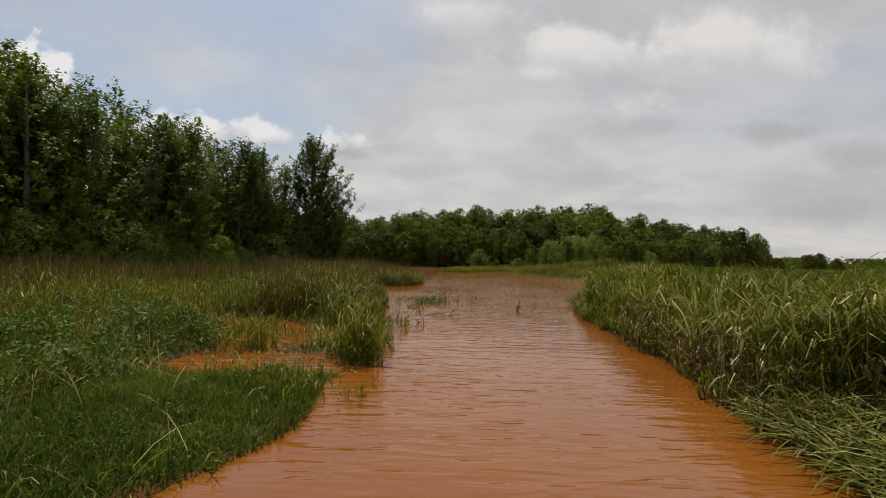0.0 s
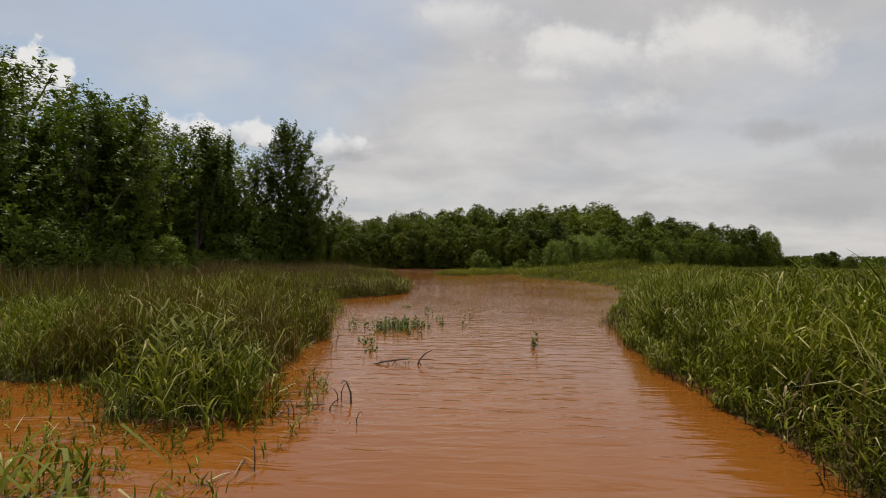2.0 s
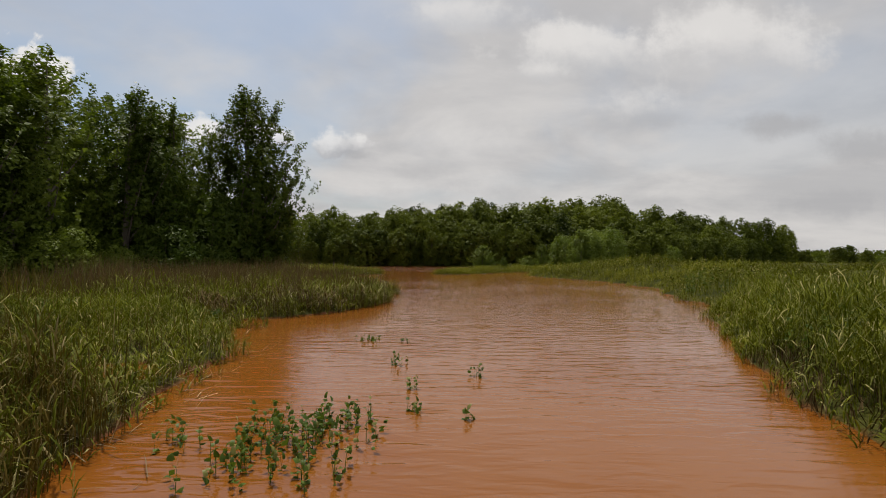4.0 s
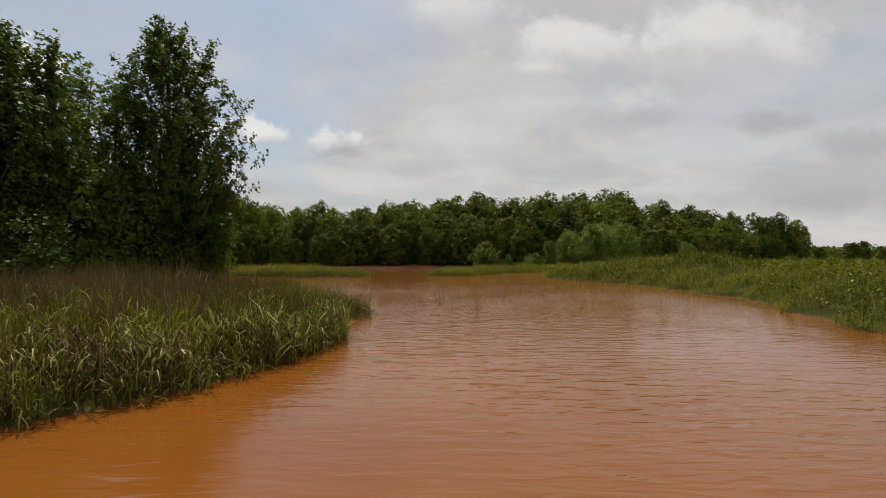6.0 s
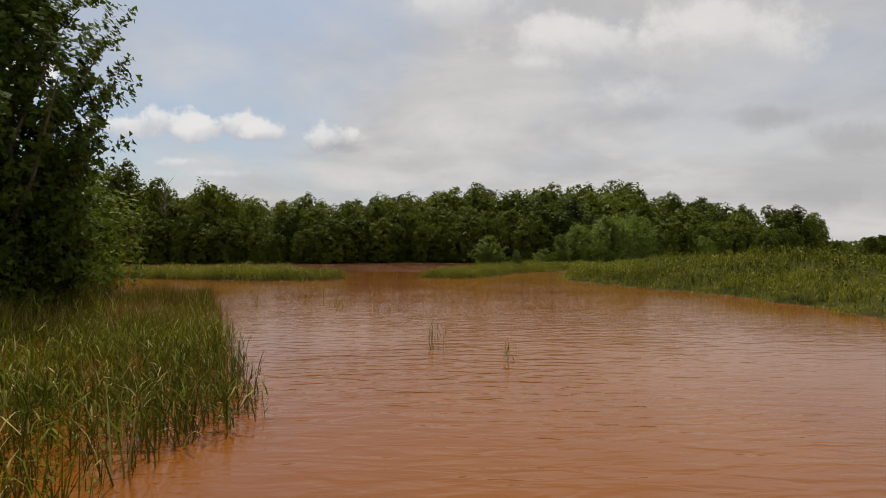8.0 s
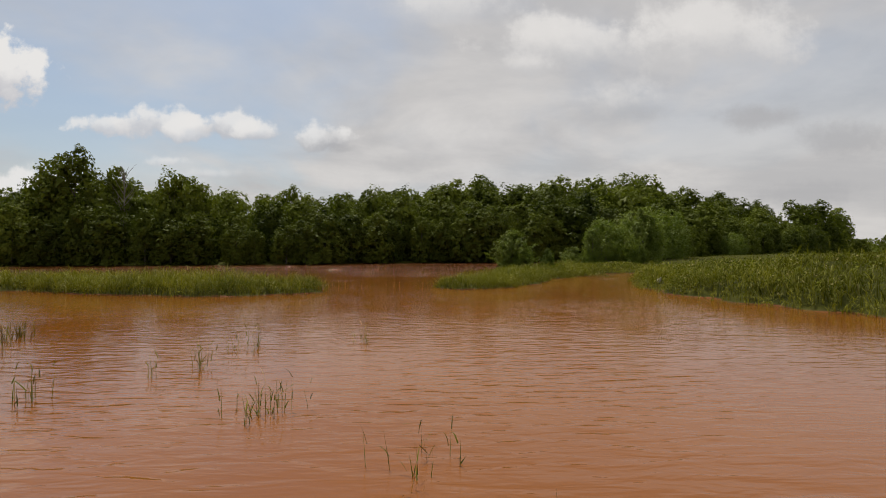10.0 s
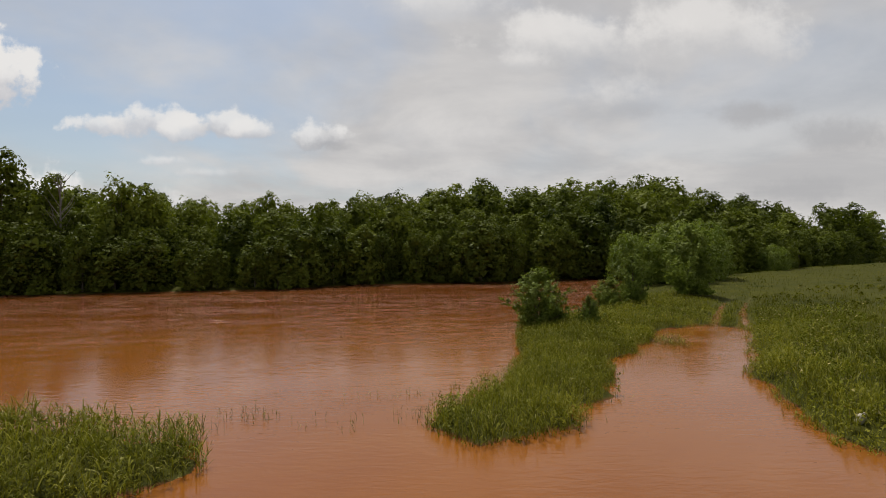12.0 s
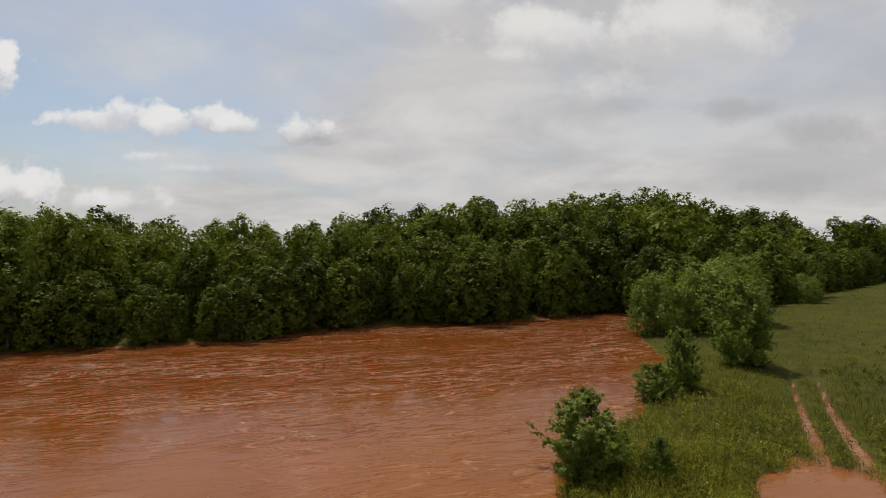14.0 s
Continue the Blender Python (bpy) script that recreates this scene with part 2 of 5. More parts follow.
def muddy_water():
    m, t, b, out = material("muddy_flood_water")
    pos = place(t)
    silt = speckle(t, pos, 0.16, 4.0, 0.55, None, 0.6)
    swirl = speckle(t, pos, 0.5, 5.0, 0.6, (0.5, 1.3, 1.0), 1.0)
    col = blend(t, ramp(t, silt, 0.3, 0.7), (0.176, 0.056, 0.0075), (0.203, 0.069, 0.010))
    col = blend(t, ramp(t, swirl, 0.45, 0.75, 0.0, 0.3), col, (0.220, 0.083, 0.013))
    b.inputs["IOR"].default_value = 1.40
    sep = t.nodes.new("ShaderNodeSeparateXYZ")
    wire(t, sep.inputs[0], pos)
    # short wind ripples across the channel, still water by the spit, long swells out in the river's current
    rip = speckle(t, pos, 4.0, 2.0, 0.5, (0.42, 1.5, 1.0), 0.5)
    rip2 = speckle(t, pos, 9.0, 2.0, 0.5, (0.40, 1.6, 1.0), 0.4)
    gust = ramp(t, speckle(t, pos, 0.22, 3.0, 0.5), 0.36, 0.60, 0.45, 1.0)
    calm = ramp(t, sep.outputs[1], 34.0, 58.0, 1.0, 0.45)
    chop = ramp(t, speckle(t, pos, 0.9, 5.0, 0.68, (0.36, 1.3, 1.0), 1.8, 0.20), 0.54, 0.74)
    rush = ramp(t, speckle(t, pos, 0.09, 4.0, 0.6, (0.5, 1.6, 1.0), 0.8), 0.38, 0.60, 0.15, 1.0)
    stream = ramp(t, calc(t, "ADD", sep.outputs[1], calc(t, "MULTIPLY", calc(t, "SUBTRACT", swirl, 0.5), 20.0)), 64.0, 92.0)
    chop = calc(t, "MULTIPLY", chop, rush)
    # ripples too fine to tell apart blur what the open water mirrors
    wire(t, b.inputs["Roughness"], calc(t, "ADD", ramp(t, sep.outputs[1], 6.0, 18.0, 0.04, 0.095), calc(t, "MULTIPLY", stream, -0.055)))
    # broken crests where the current runs fast, sky glints painted into their pale colour
    swell = speckle(t, pos, 0.62, 5.0, 0.66, (0.24, 1.0, 1.0), 1.2, 0.20)
    glint_crest = ramp(t, speckle(t, pos, 1.15, 5.0, 0.68, (0.30, 1.5, 1.0), 1.1, 0.20), 0.54, 0.68, 0.0, 0.7)
    glint_crest = calc(t, "MULTIPLY", glint_crest, ramp(t, swell, 0.40, 0.60, 0.2, 1.0))
    for scale, width in ((0.55, 0.020), (1.1, 0.024)):
        line = calc(t, "ABSOLUTE", calc(t, "SUBTRACT", speckle(t, pos, scale, 4.0, 0.6, (0.20, 1.0, 1.0), 0.9, 0.20), 0.5))
        glint_crest = calc(t, "MAXIMUM", glint_crest, ramp(t, line, 0.0, width, 1.0, 0.0))
    glint_crest = calc(t, "MULTIPLY", calc(t, "MULTIPLY", glint_crest, rush), calc(t, "MULTIPLY", stream, 0.66))
    wire(t, b.inputs["Base Color"], blend(t, glint_crest, blend(t, calc(t, "MULTIPLY", stream, 0.75), col, (0.118, 0.027, 0.0035)), (0.42, 0.235, 0.135)))
    h = calc(t, "MULTIPLY", calc(t, "MULTIPLY", calc(t, "ADD", rip, calc(t, "MULTIPLY", rip2, 0.2)), gust), calc(t, "MULTIPLY", calm, ramp(t, stream, 0.0, 1.0, 1.0, 0.3)))
    h = calc(t, "ADD", calc(t, "MULTIPLY", h, 0.024), calc(t, "MULTIPLY", calc(t, "MULTIPLY", chop, stream), 0.05))
    h = calc(t, "ADD", h, calc(t, "MULTIPLY", glint_crest, 0.05))
    wire(t, b.inputs["Normal"], bump(t, h, 1.0, 1.0))
    return m


MAT_BARK, MAT_EARTH, MAT_WATER = bark(), earth(), muddy_water()


def plain(name, dark, light, scale=12.0, rough=0.85):
    m, t, b, out = material(name)
    n = speckle(t, place(t), scale, 5.0, 0.6)
    wire(t, b.inputs["Base Color"], blend(t, n, dark, light))
    b.inputs["Roughness"].default_value = rough
    wire(t, b.inputs["Normal"], bump(t, n, 0.4, 0.02))
    return m


MAT_WOOD = plain("weathered_wood", (0.09, 0.075, 0.06), (0.24, 0.21, 0.18))
MAT_DRIFT = plain("wet_dead_wood", (0.045, 0.032, 0.022), (0.13, 0.095, 0.06), 30.0)


MAT_JUG = plain("dirty_white_plastic", (0.26, 0.23, 0.17), (0.46, 0.43, 0.36), 18.0, 0.45)


# ---- mesh helpers ----
def mesh_of(name, verts, faces, mat, smooth=False):
    """A mesh from arrays: verts (n, 3), faces a list of index arrays, each (m, 3) or (m, 4)."""
    me = bpy.data.meshes.new(name)
    faces = [f for f in faces if len(f)]
    me.vertices.add(len(verts))
    me.vertices.foreach_set("co", np.ascontiguousarray(verts, dtype=np.float32).ravel())
    loops = np.concatenate([f.ravel() for f in faces]).astype(np.int32)
    sizes = np.concatenate([np.full(len(f), f.shape[1]) for f in faces])
    starts = np.concatenate([[0], np.cumsum(sizes)[:-1]]).astype(np.int32)
    me.loops.add(len(loops))
    me.loops.foreach_set("vertex_index", loops)
    me.polygons.add(len(sizes))
    me.polygons.foreach_set("loop_start", starts)
    if smooth:
        me.polygons.foreach_set("use_smooth", np.ones(len(sizes), dtype=bool))
    me.materials.append(mat)
    me.update(calc_edges=True)
    me.validate()
    return me


def part(name, me, parent, label=""):
    ob = new(name, me)
    ob.parent = parent
    return tagged(ob, label)


rng = np.random.default_rng(7)


def inside(poly, x, y):
    """Signed distance to a polygon's edge, positive inside."""
    p = np.array(poly, float)
    q = np.roll(p, -1, 0)
    best, odd = np.full(x.shape, 1e9), np.zeros(x.shape, bool)
    for (ax, ay), (bx, by) in zip(p, q):
        dx, dy = bx - ax, by - ay
        s = np.clip(((x - ax) * dx + (y - ay) * dy) / (dx * dx + dy * dy + 1e-12), 0, 1)
        best = np.minimum(best, np.hypot(x - ax - s * dx, y - ay - s * dy))
        if ay != by:
            odd ^= ((ay > y) != (by > y)) & (x < ax + (y - ay) * dx / dy)
    return np.where(odd, best, -best)


# the banks, metres
LEFT_LAND = [(-3000, -300), (-1.0, -300), (-0.85, 0), (-0.72, 5.0), (-0.5, 6.2), (-0.35, 7.1), (-0.4, 7.9), (-0.05, 8.6), (-0.1, 9.4), (-0.5, 10.0), (-0.35, 11.3),
             (-0.8, 12.6), (-0.9, 14.2), (-1.05, 15.8), (-1.45, 17.8), (-1.9, 20.6), (-3.1, 23.0), (-3.5, 24.8), (-2.6, 25.3), (-1.9, 25.9), (-1.2, 27.2), (-0.9, 29.4),
             (-0.6, 30.6), (-1.5, 31.4), (-3.4, 32.0), (-5.8, 34.8), (-8.2, 40.4), (-10.5, 46.0), (-14, 50.5), (-30, 53), (-70, 58), (-3000, 120)]
POND = [(0.3, 8.45), (-0.55, 8.5), (-0.75, 9.1), (-1.7, 9.15), (-2.4, 8.7), (-2.6, 7.2), (-1.5, 7.2), (-0.9, 7.75), (0.3, 7.95)]
PUDDLE = [(0.3, 9.55), (-0.7, 9.6), (-1.9, 8.9), (-2.6, 9.6), (-2.7, 10.5), (-3.6, 11.4), (-4.1, 12.9), (-2.9, 12.8), (-1.6, 11.5), (-1.0, 11.25), (0.3, 11.0)]
ISLAND = [(-5.2, 58.1), (-5.9, 56.9), (-8.5, 56.0), (-12.3, 56.9), (-17.6, 59.0), (-27, 60.5), (-31, 62), (-27, 63.4), (-18, 62.0), (-12.5, 60.6), (-9.0, 60.0), (-6.0, 59.6)]
RIGHT_LAND = [(3000, -300), (2.8, -300), (3.0, 0), (3.1, 5.4), (3.5, 6.7), (3.8, 9.1), (4.2, 14.0), (4.9, 18.4), (6.4, 22.2), (8.1, 26.0), (10.2, 28.6), (9.9, 30.4),
              (10.7, 34.5), (12.2, 38.0), (12.0, 43.0), (11.6, 47.0), (9.8, 52.4), (8.6, 57.0), (8.9, 60.6), (10.7, 64.6), (13.3, 68.3), (15.4, 71.7), (16.4, 74.4),
              (14.6, 75.2), (11.7, 74.3), (9.1, 70.2), (6.2, 66.6), (5.4, 64.1), (4.0, 61.6), (3.0, 60.0), (0.7, 59.2), (-0.5, 60.3), (1.2, 62.6), (2.6, 64.8),
              (3.5, 68.0), (4.0, 72.0), (4.4, 75.0), (7.2, 77.8), (9.9, 80.4), (12.1, 84.0), (16.6, 90.0), (19.0, 97.0), (20.0, 103.0), (24, 108), (40, 117), (90, 150), (3000, 1100)]
FAR_LAND = [(-3000, 160), (-90, 103), (-60, 99.5), (-42, 99.3), (-30, 102.3), (-17.5, 104.3), (-10, 111.0), (5.8, 112.2), (13.3, 114.6), (26.5, 121), (60, 146), (160, 205),
            (3000, 1400), (3000, 3000), (-3000, 3000)]
RUTS = [((14.4, 73.6), (18.0, 79.2), (21.0, 83.7), (26.7, 91.4)), ((15.9, 73.2), (20.2, 80.2), (24.2, 85.8), (28.4, 91.2))]


def shore(x, y):
    """Distance inland from the water's edge; negative over water."""
    left = np.minimum(inside(LEFT_LAND, x, y), np.minimum(-inside(POND, x, y), -inside(PUDDLE, x, y)))
    for cx, cy, rx, ry in ((-4.8, 20.9, 1.0, 0.8), (-2.7, 19.5, 0.7, 0.6), (-5.4, 13.6, 0.8, 0.5)):
        left = np.minimum(left, (np.hypot((x - cx) / rx, (y - cy) / ry) - 1) * 0.6)
    d = np.maximum.reduce([left, inside(ISLAND, x, y), inside(RIGHT_LAND, x, y), inside(FAR_LAND, x, y)])
    ragged = np.clip((y - 25) / 10, 0, 1) * np.where(d > -3, 0.35, 0.0)
    d = d + ragged * np.sin(1.1 * x + 2.0 * np.sin(0.8 * y)) * np.sin(1.3 * y + 1.4 * np.sin(0.9 * x))
    d = d + 0.16 * np.sin(2.3 * x + 1.1 * np.sin(1.7 * y)) * np.sin(1.9 * y + 0.8 * np.sin(2.1 * x))
    for rut in RUTS:
        for (ax, ay), (bx, by) in zip(rut, rut[1:]):
            s = np.clip(((x - ax) * (bx - ax) + (y - ay) * (by - ay)) / ((bx - ax) ** 2 + (by - ay) ** 2), 0, 1)
            g = np.hypot(x - ax - s * (bx - ax), y - ay - s * (by - ay)) - 0.27 + 0.020 * np.maximum(y - 75, 0)
            d = np.minimum(d, np.where(y < 95, g, 9.0))
    return d


def bell(x, y, cx, cy, sx, sy):
    return np.exp(-((x - cx) / sx) ** 2 - ((y - cy) / sy) ** 2)


def land(x, y, d=None):
    """Height of the ground."""
    d = shore(x, y) if d is None else d
    up = 0.01 + 0.24 * (1 - np.exp(-np.maximum(d, 0) / 0.7))
    up = up + 0.05 * np.sin(0.9 * x + 0.3) * np.sin(0.7 * y) * np.clip(d / 2, 0, 1)
    up += np.clip(d / 4, 0, 1) * (0.65 * bell(x, y, 17, 54, 7, 9) + 0.35 * bell(x, y, 22, 40, 10, 12) + 0.5 * np.clip((x - 20) / 40, 0, 1))
    up += np.clip(d / 3, 0, 1) * np.clip((y - 28) / 8, 0, 1) * np.clip((82 - y) / 12, 0, 1) * (x > 8) * 0.32 * (np.sin(0.75 * x + 1.3 * np.sin(0.5 * y)) * np.sin(0.62 * y + np.sin(0.4 * x)) + 0.3)
    up += np.clip(d / 0.8, 0, 1) * 0.06 * bell(x, y, -1.0, 6.2, 0.8, 1.2)
    up += np.clip(d / 6, 0, 1) * np.clip((y - 88) / 24, 0, 1) * 0.5
    return np.where(d > 0, up, np.maximum(-0.5, 0.35 * d))


# ---- ground and water ----
def steps(marks):
    out = []
    for a, b, s in marks:
        out.append(np.arange(a, b - 1e-6, s))
    return np.concatenate(out + [[marks[-1][1]]])


gx = steps([(-3000, -600, 400), (-600, -100, 50), (-100, -32, 4), (-32, -6, 0.8), (-6, 28, 0.4), (28, 60, 2.0), (60, 140, 5), (140, 600, 46), (600, 3000, 400)])
gy = steps([(-300, 0, 30), (0, 36, 0.4), (36, 54, 0.6), (54, 96, 0.45), (96, 124, 1.0), (124, 200, 6), (200, 600, 40), (600, 3000, 300)])
GX, GY = np.meshgrid(gx, gy)
GZ = land(GX.ravel(), GY.ravel())
nx, ny = len(gx), len(gy)
ii = (np.arange(ny - 1)[:, None] * nx + np.arange(nx - 1)[None, :]).ravel()
ground = new("ground", mesh_of("ground", np.stack([GX.ravel(), GY.ravel(), GZ], 1), [np.stack([ii, ii + 1, ii + nx + 1, ii + nx], 1)], MAT_EARTH, True))
tagged(ground, "red mud and green turf beside the flooded track", "ground", kind="structure")
wv = np.array([(-900, -200, 0), (900, -200, 0), (900, 700, 0), (-900, 700, 0)], float)
water = new("water", mesh_of("water", wv, [np.array([[0, 1, 2, 3]])], MAT_WATER))
tagged(water, "rippled opaque red-brown flood water over track and river", "water", kind="structure")


# ---- grass ----
def blades(x, y, z, height, width, bend, segs, turn=None, tilt=0.25, base=None):
    """Arrays for one bent, tapering blade at each place. base: the angle from upright at the foot."""
    n = len(x)
    turn = rng.uniform(0, 2 * math.pi, n) if turn is None else turn
    ax, ay = np.cos(turn), np.sin(turn)
    twist = turn + math.pi / 2 + rng.normal(0, 0.5, n)
    sx, sy = np.cos(twist), np.sin(twist)
    ang = np.abs(rng.normal(0, tilt, n)) if base is None else base
    px, py, pz = x.copy(), y.copy(), z.copy()
    rows = []
    for k in range(segs + 1):
        f = k / segs
        w = width * (0.6 + 0.9 * f - 1.5 * f * f) * 0.5
        if k < segs:
            rows += [np.stack([px - sx * w, py - sy * w, pz], 1), np.stack([px + sx * w, py + sy * w, pz], 1)]
        else:
            rows += [np.stack([px, py, pz], 1)]
        a = ang + bend * ((k + 0.6) / segs) ** 1.6
        st = height / segs
        px, py, pz = px + ax * np.sin(a) * st, py + ay * np.sin(a) * st, pz + np.cos(a) * st
    per = 2 * segs + 1
    verts = np.stack(rows, 1).reshape(-1, 3)
    first = np.arange(n) * per
    quads = [np.stack([first + 2 * k, first + 2 * k + 1, first + 2 * k + 3, first + 2 * k + 2], 1) for k in range(segs - 1)]
    k = segs - 1
    tris = np.stack([first + 2 * k, first + 2 * k + 1, first + 2 * k + 2], 1)
    return verts, quads, tris


def stalks(x, y, z, h, per, leaf, width, droop=1.25):
    """Upright stems with arching leaves at several heights."""
    n = len(x)
    sets = [blades(x, y, z, h, np.full(n, 0.011), np.abs(rng.normal(0, 0.15, n)), 2, None, 0.07)]
    for k in range(per):
        f = 0.20 + (k + rng.uniform(0.1, 1.0, n)) / per * 0.74
        ln = leaf * rng.uniform(0.55, 1.25, n) * np.clip(h / 0.8, 0.4, 1.2)
        sets.append(blades(x + rng.normal(0, 0.01, n), y + rng.normal(0, 0.01, n), z + h * f, ln, width * rng.uniform(0.6, 1.35, n),
                           np.abs(rng.normal(droop, 0.55, n)), 3 - k % 2, None, 0.3, np.abs(rng.normal(0.42, 0.2, n))))
    return sets


def join(sets):
    vs, qs, ts, o = [], [], [], 0
    for v, q, t in sets:
        vs.append(v)
        qs += [a + o for a in q]
        ts.append(t + o)
        o += len(v)
    return np.concatenate(vs), ([np.concatenate(qs)] if qs else []) + [np.concatenate(ts)]


def lumps(x, y, size, seed=0):
    """Smooth value noise, 0 to 1, with lumps of about size metres."""
    gx, gy = x / size + 17.3 * seed, y / size - 9.1 * seed
    ix, iy = np.floor(gx), np.floor(gy)
    fx, fy = gx - ix, gy - iy
    fx, fy = fx * fx * (3 - 2 * fx), fy * fy * (3 - 2 * fy)

    def corner(a, b):
        q = np.sin(a * 127.1 + b * 311.7 + seed * 74.7) * 43758.5453
        return q - np.floor(q)

    lo = corner(ix, iy) * (1 - fx) + corner(ix + 1, iy) * fx
    hi = corner(ix, iy + 1) * (1 - fx) + corner(ix + 1, iy + 1) * fx
    return lo * (1 - fy) + hi * fy


def rough(x, y, size, seed=0):
    return 0.65 * lumps(x, y, size, seed) + 0.35 * lumps(x, y, size * 0.37, seed + 5)


def sow(count, box, low, chance):
    """Random places on land within a box, kept by chance(x, y, d)."""
    x, y = rng.uniform(box[0], box[1], count), rng.uniform(box[2], box[3], count)
    d = shore(x, y)
    keep = (d > low) & (rng.random(count) < chance(x, y, d))
    return x[keep], y[keep], d[keep]


def sward(name, label, mat, count, box, chance, tall, width, bend, segs, low=-0.05, tilt=0.25, stem=0, leaf=0.45, lay=None):
    x, y, d = sow(count, box, low, chance)
    h = tall(x, y, d) * rng.uniform(0.6, 1.12, len(x))
    foot = np.maximum(land(x, y, d), -0.12 if lay is None else -0.05) - 0.03
    if stem:
        sets = stalks(x, y, foot, h, stem, leaf, width, bend)
    else:
        w = width * rng.uniform(0.6, 1.3, len(x))
        b = np.abs(rng.normal(bend, bend * 0.6, len(x)))
        base = None if lay is None else rng.normal(lay, 0.18, len(x))
        sets = [blades(x, y, foot + (0.0 if lay is None else 0.10), h, w, b, segs, None, tilt, base)]
    v, f = join(sets)
    ob = new(name, mesh_of(name, v, f, mat))
    return tagged(ob, label, "grass", kind="stuff")


def near_mound(x, y):
    return (x > -2.5 + 0.30 * (y - 4.5) + 0.25 * np.sin(2.5 * y)) & (x < 0.6) & (y < 8.2)


def left_tall(x, y, d):
    h = 0.26 + 0.64 * rough(x, y, 2.0, 1)
    h = np.where(y < 13, h * np.clip(0.50 + 0.14 * (np.hypot(x + 1.0, y - 7.6) - 2.4), 0.34, 1.0), h)
    h = np.where((y > 8.9) & (y < 12.1) & (x > -2.4), h * 0.6, h)
    h = np.where((y > 12.4) & (y < 17.5) & (x > -3.4), np.maximum(h, 0.62 + 0.35 * rough(x, y, 0.9, 41)), h)
    h = np.where(y > 24.3, 0.50 + 0.50 * rough(x, y, 1.8, 1), h)
    return h * np.where(y > 24.3, np.clip(0.85 + d * 0.3, 0.8, 1), np.clip(0.65 + d * 0.45, 0.55, 1))


def right_tall(x, y, d):
    low_end = np.clip((y - 6.25) / 0.4 + np.clip((x - 4.8) * 1.2, 0, 1), 0.10, 1)
    wall = np.where(d < 0.22, 0.36, np.clip(0.74 + d * 0.25, 0.7, 1))
    return (0.40 + 0.45 * lumps(x, y, 2.4, 2) + 0.36 * lumps(x, y, 0.8, 9)) * np.where(y < 24, wall, np.clip(0.5 + d * 0.8, 0.45, 1)) * low_end


def reed_edge(y):
    """How far the reeds reach out into the water."""
    return -0.85 + 0.45 * np.exp(-((y - 33.5) / 0.7) ** 2) - 0.52 * np.maximum(y - 34.2, 0)


def low_tall(x, y, d):
    return (0.28 + 0.55 * rough(x, y, 2.0, 3)) * np.clip(0.6 + d * 0.4, 0.5, 1)


def thick(x, y, d, a, b, fall):
    return np.clip(b + (a - b) * np.exp(-np.maximum(d, 0) / fall), 0, 1)


def gaps(x, y, seed=0):
    """Clumps with thinner places between."""
    return np.clip((rough(x, y, 0.9, seed) - 0.22) * 3.0, 0.14, 1)


def leaves(centre, out, size, r, mess=0.6):
    """A folded, pointed leaf (two triangles) at each centre, facing about out."""
    n = len(centre)
    nrm = out + r.normal(0, mess, (n, 3)) + np.array([0, 0, 0.45])
    nrm /= np.linalg.norm(nrm, axis=1, keepdims=True) + 1e-9
    a = np.cross(nrm, r.normal(0, 1, (n, 3)))
    a /= np.linalg.norm(a, axis=1, keepdims=True) + 1e-9
    b = np.cross(nrm, a)
    s = (size * r.uniform(0.55, 1.35, n))[:, None]
    v = np.stack([centre - a * s, centre + b * s * 0.5 + nrm * s * 0.18, centre + a * s, centre - b * s * 0.5 + nrm * s * 0.18], 1).reshape(-1, 3)
    k = np.arange(n) * 4
    return v, np.concatenate([np.stack([k, k + 1, k + 2], 1), np.stack([k, k + 2, k + 3], 1)])


def chips(centre, out, size, r, mess=0.45):
    """One small pointed leaf spray (a triangle) at each centre, facing about out."""
    n = len(centre)
    nrm = out + r.normal(0, mess, (n, 3)) + np.array([0, 0, 0.4])
    nrm /= np.linalg.norm(nrm, axis=1, keepdims=True) + 1e-9
    a = np.cross(nrm, r.normal(0, 1, (n, 3)))
    a /= np.linalg.norm(a, axis=1, keepdims=True) + 1e-9
    b = np.cross(nrm, a)
    s = (size * r.uniform(0.6, 1.4, n))[:, None]
    v = np.stack([centre + a * s * 1.1, centre - a * s * 0.5 + b * s * 0.7, centre - a * s * 0.5 - b * s * 0.7], 1).reshape(-1, 3)
    return v, np.arange(n * 3).reshape(-1, 3)


def weeds(label, count, box, chance, tall, leaf, per, low=0.02, mat=None):
    """Broad-leaved weeds standing in the grass."""
    x, y, d = sow(count, box, low, chance)
    r = np.random.default_rng(len(x) + per)
    h = tall * (0.5 + 0.8 * rough(x, y, 1.7, 13))
    n = len(x)
    f = r.random((n, per)) ** 0.7
    g = r.uniform(0, 6.283, (n, per))
    reach = leaf * (0.4 + 2.0 * r.random((n, per))) * (1.25 - 0.6 * f)
    cen = np.stack([x[:, None] + np.cos(g) * reach, y[:, None] + np.sin(g) * reach, land(x, y, d)[:, None] + h[:, None] * f + 0.02], 2).reshape(-1, 3)
    out = np.stack([np.cos(g) * 0.7, np.sin(g) * 0.7, 0.5 + 0 * g], 2).reshape(-1, 3)
    v, t = chips(cen, out, leaf, r) if leaf > 0.04 else leaves(cen, out, leaf, r)
    return tagged(new("weeds", mesh_of("weeds", v, [t], mat or MAT_WEED)), label, "weeds", kind="stuff")


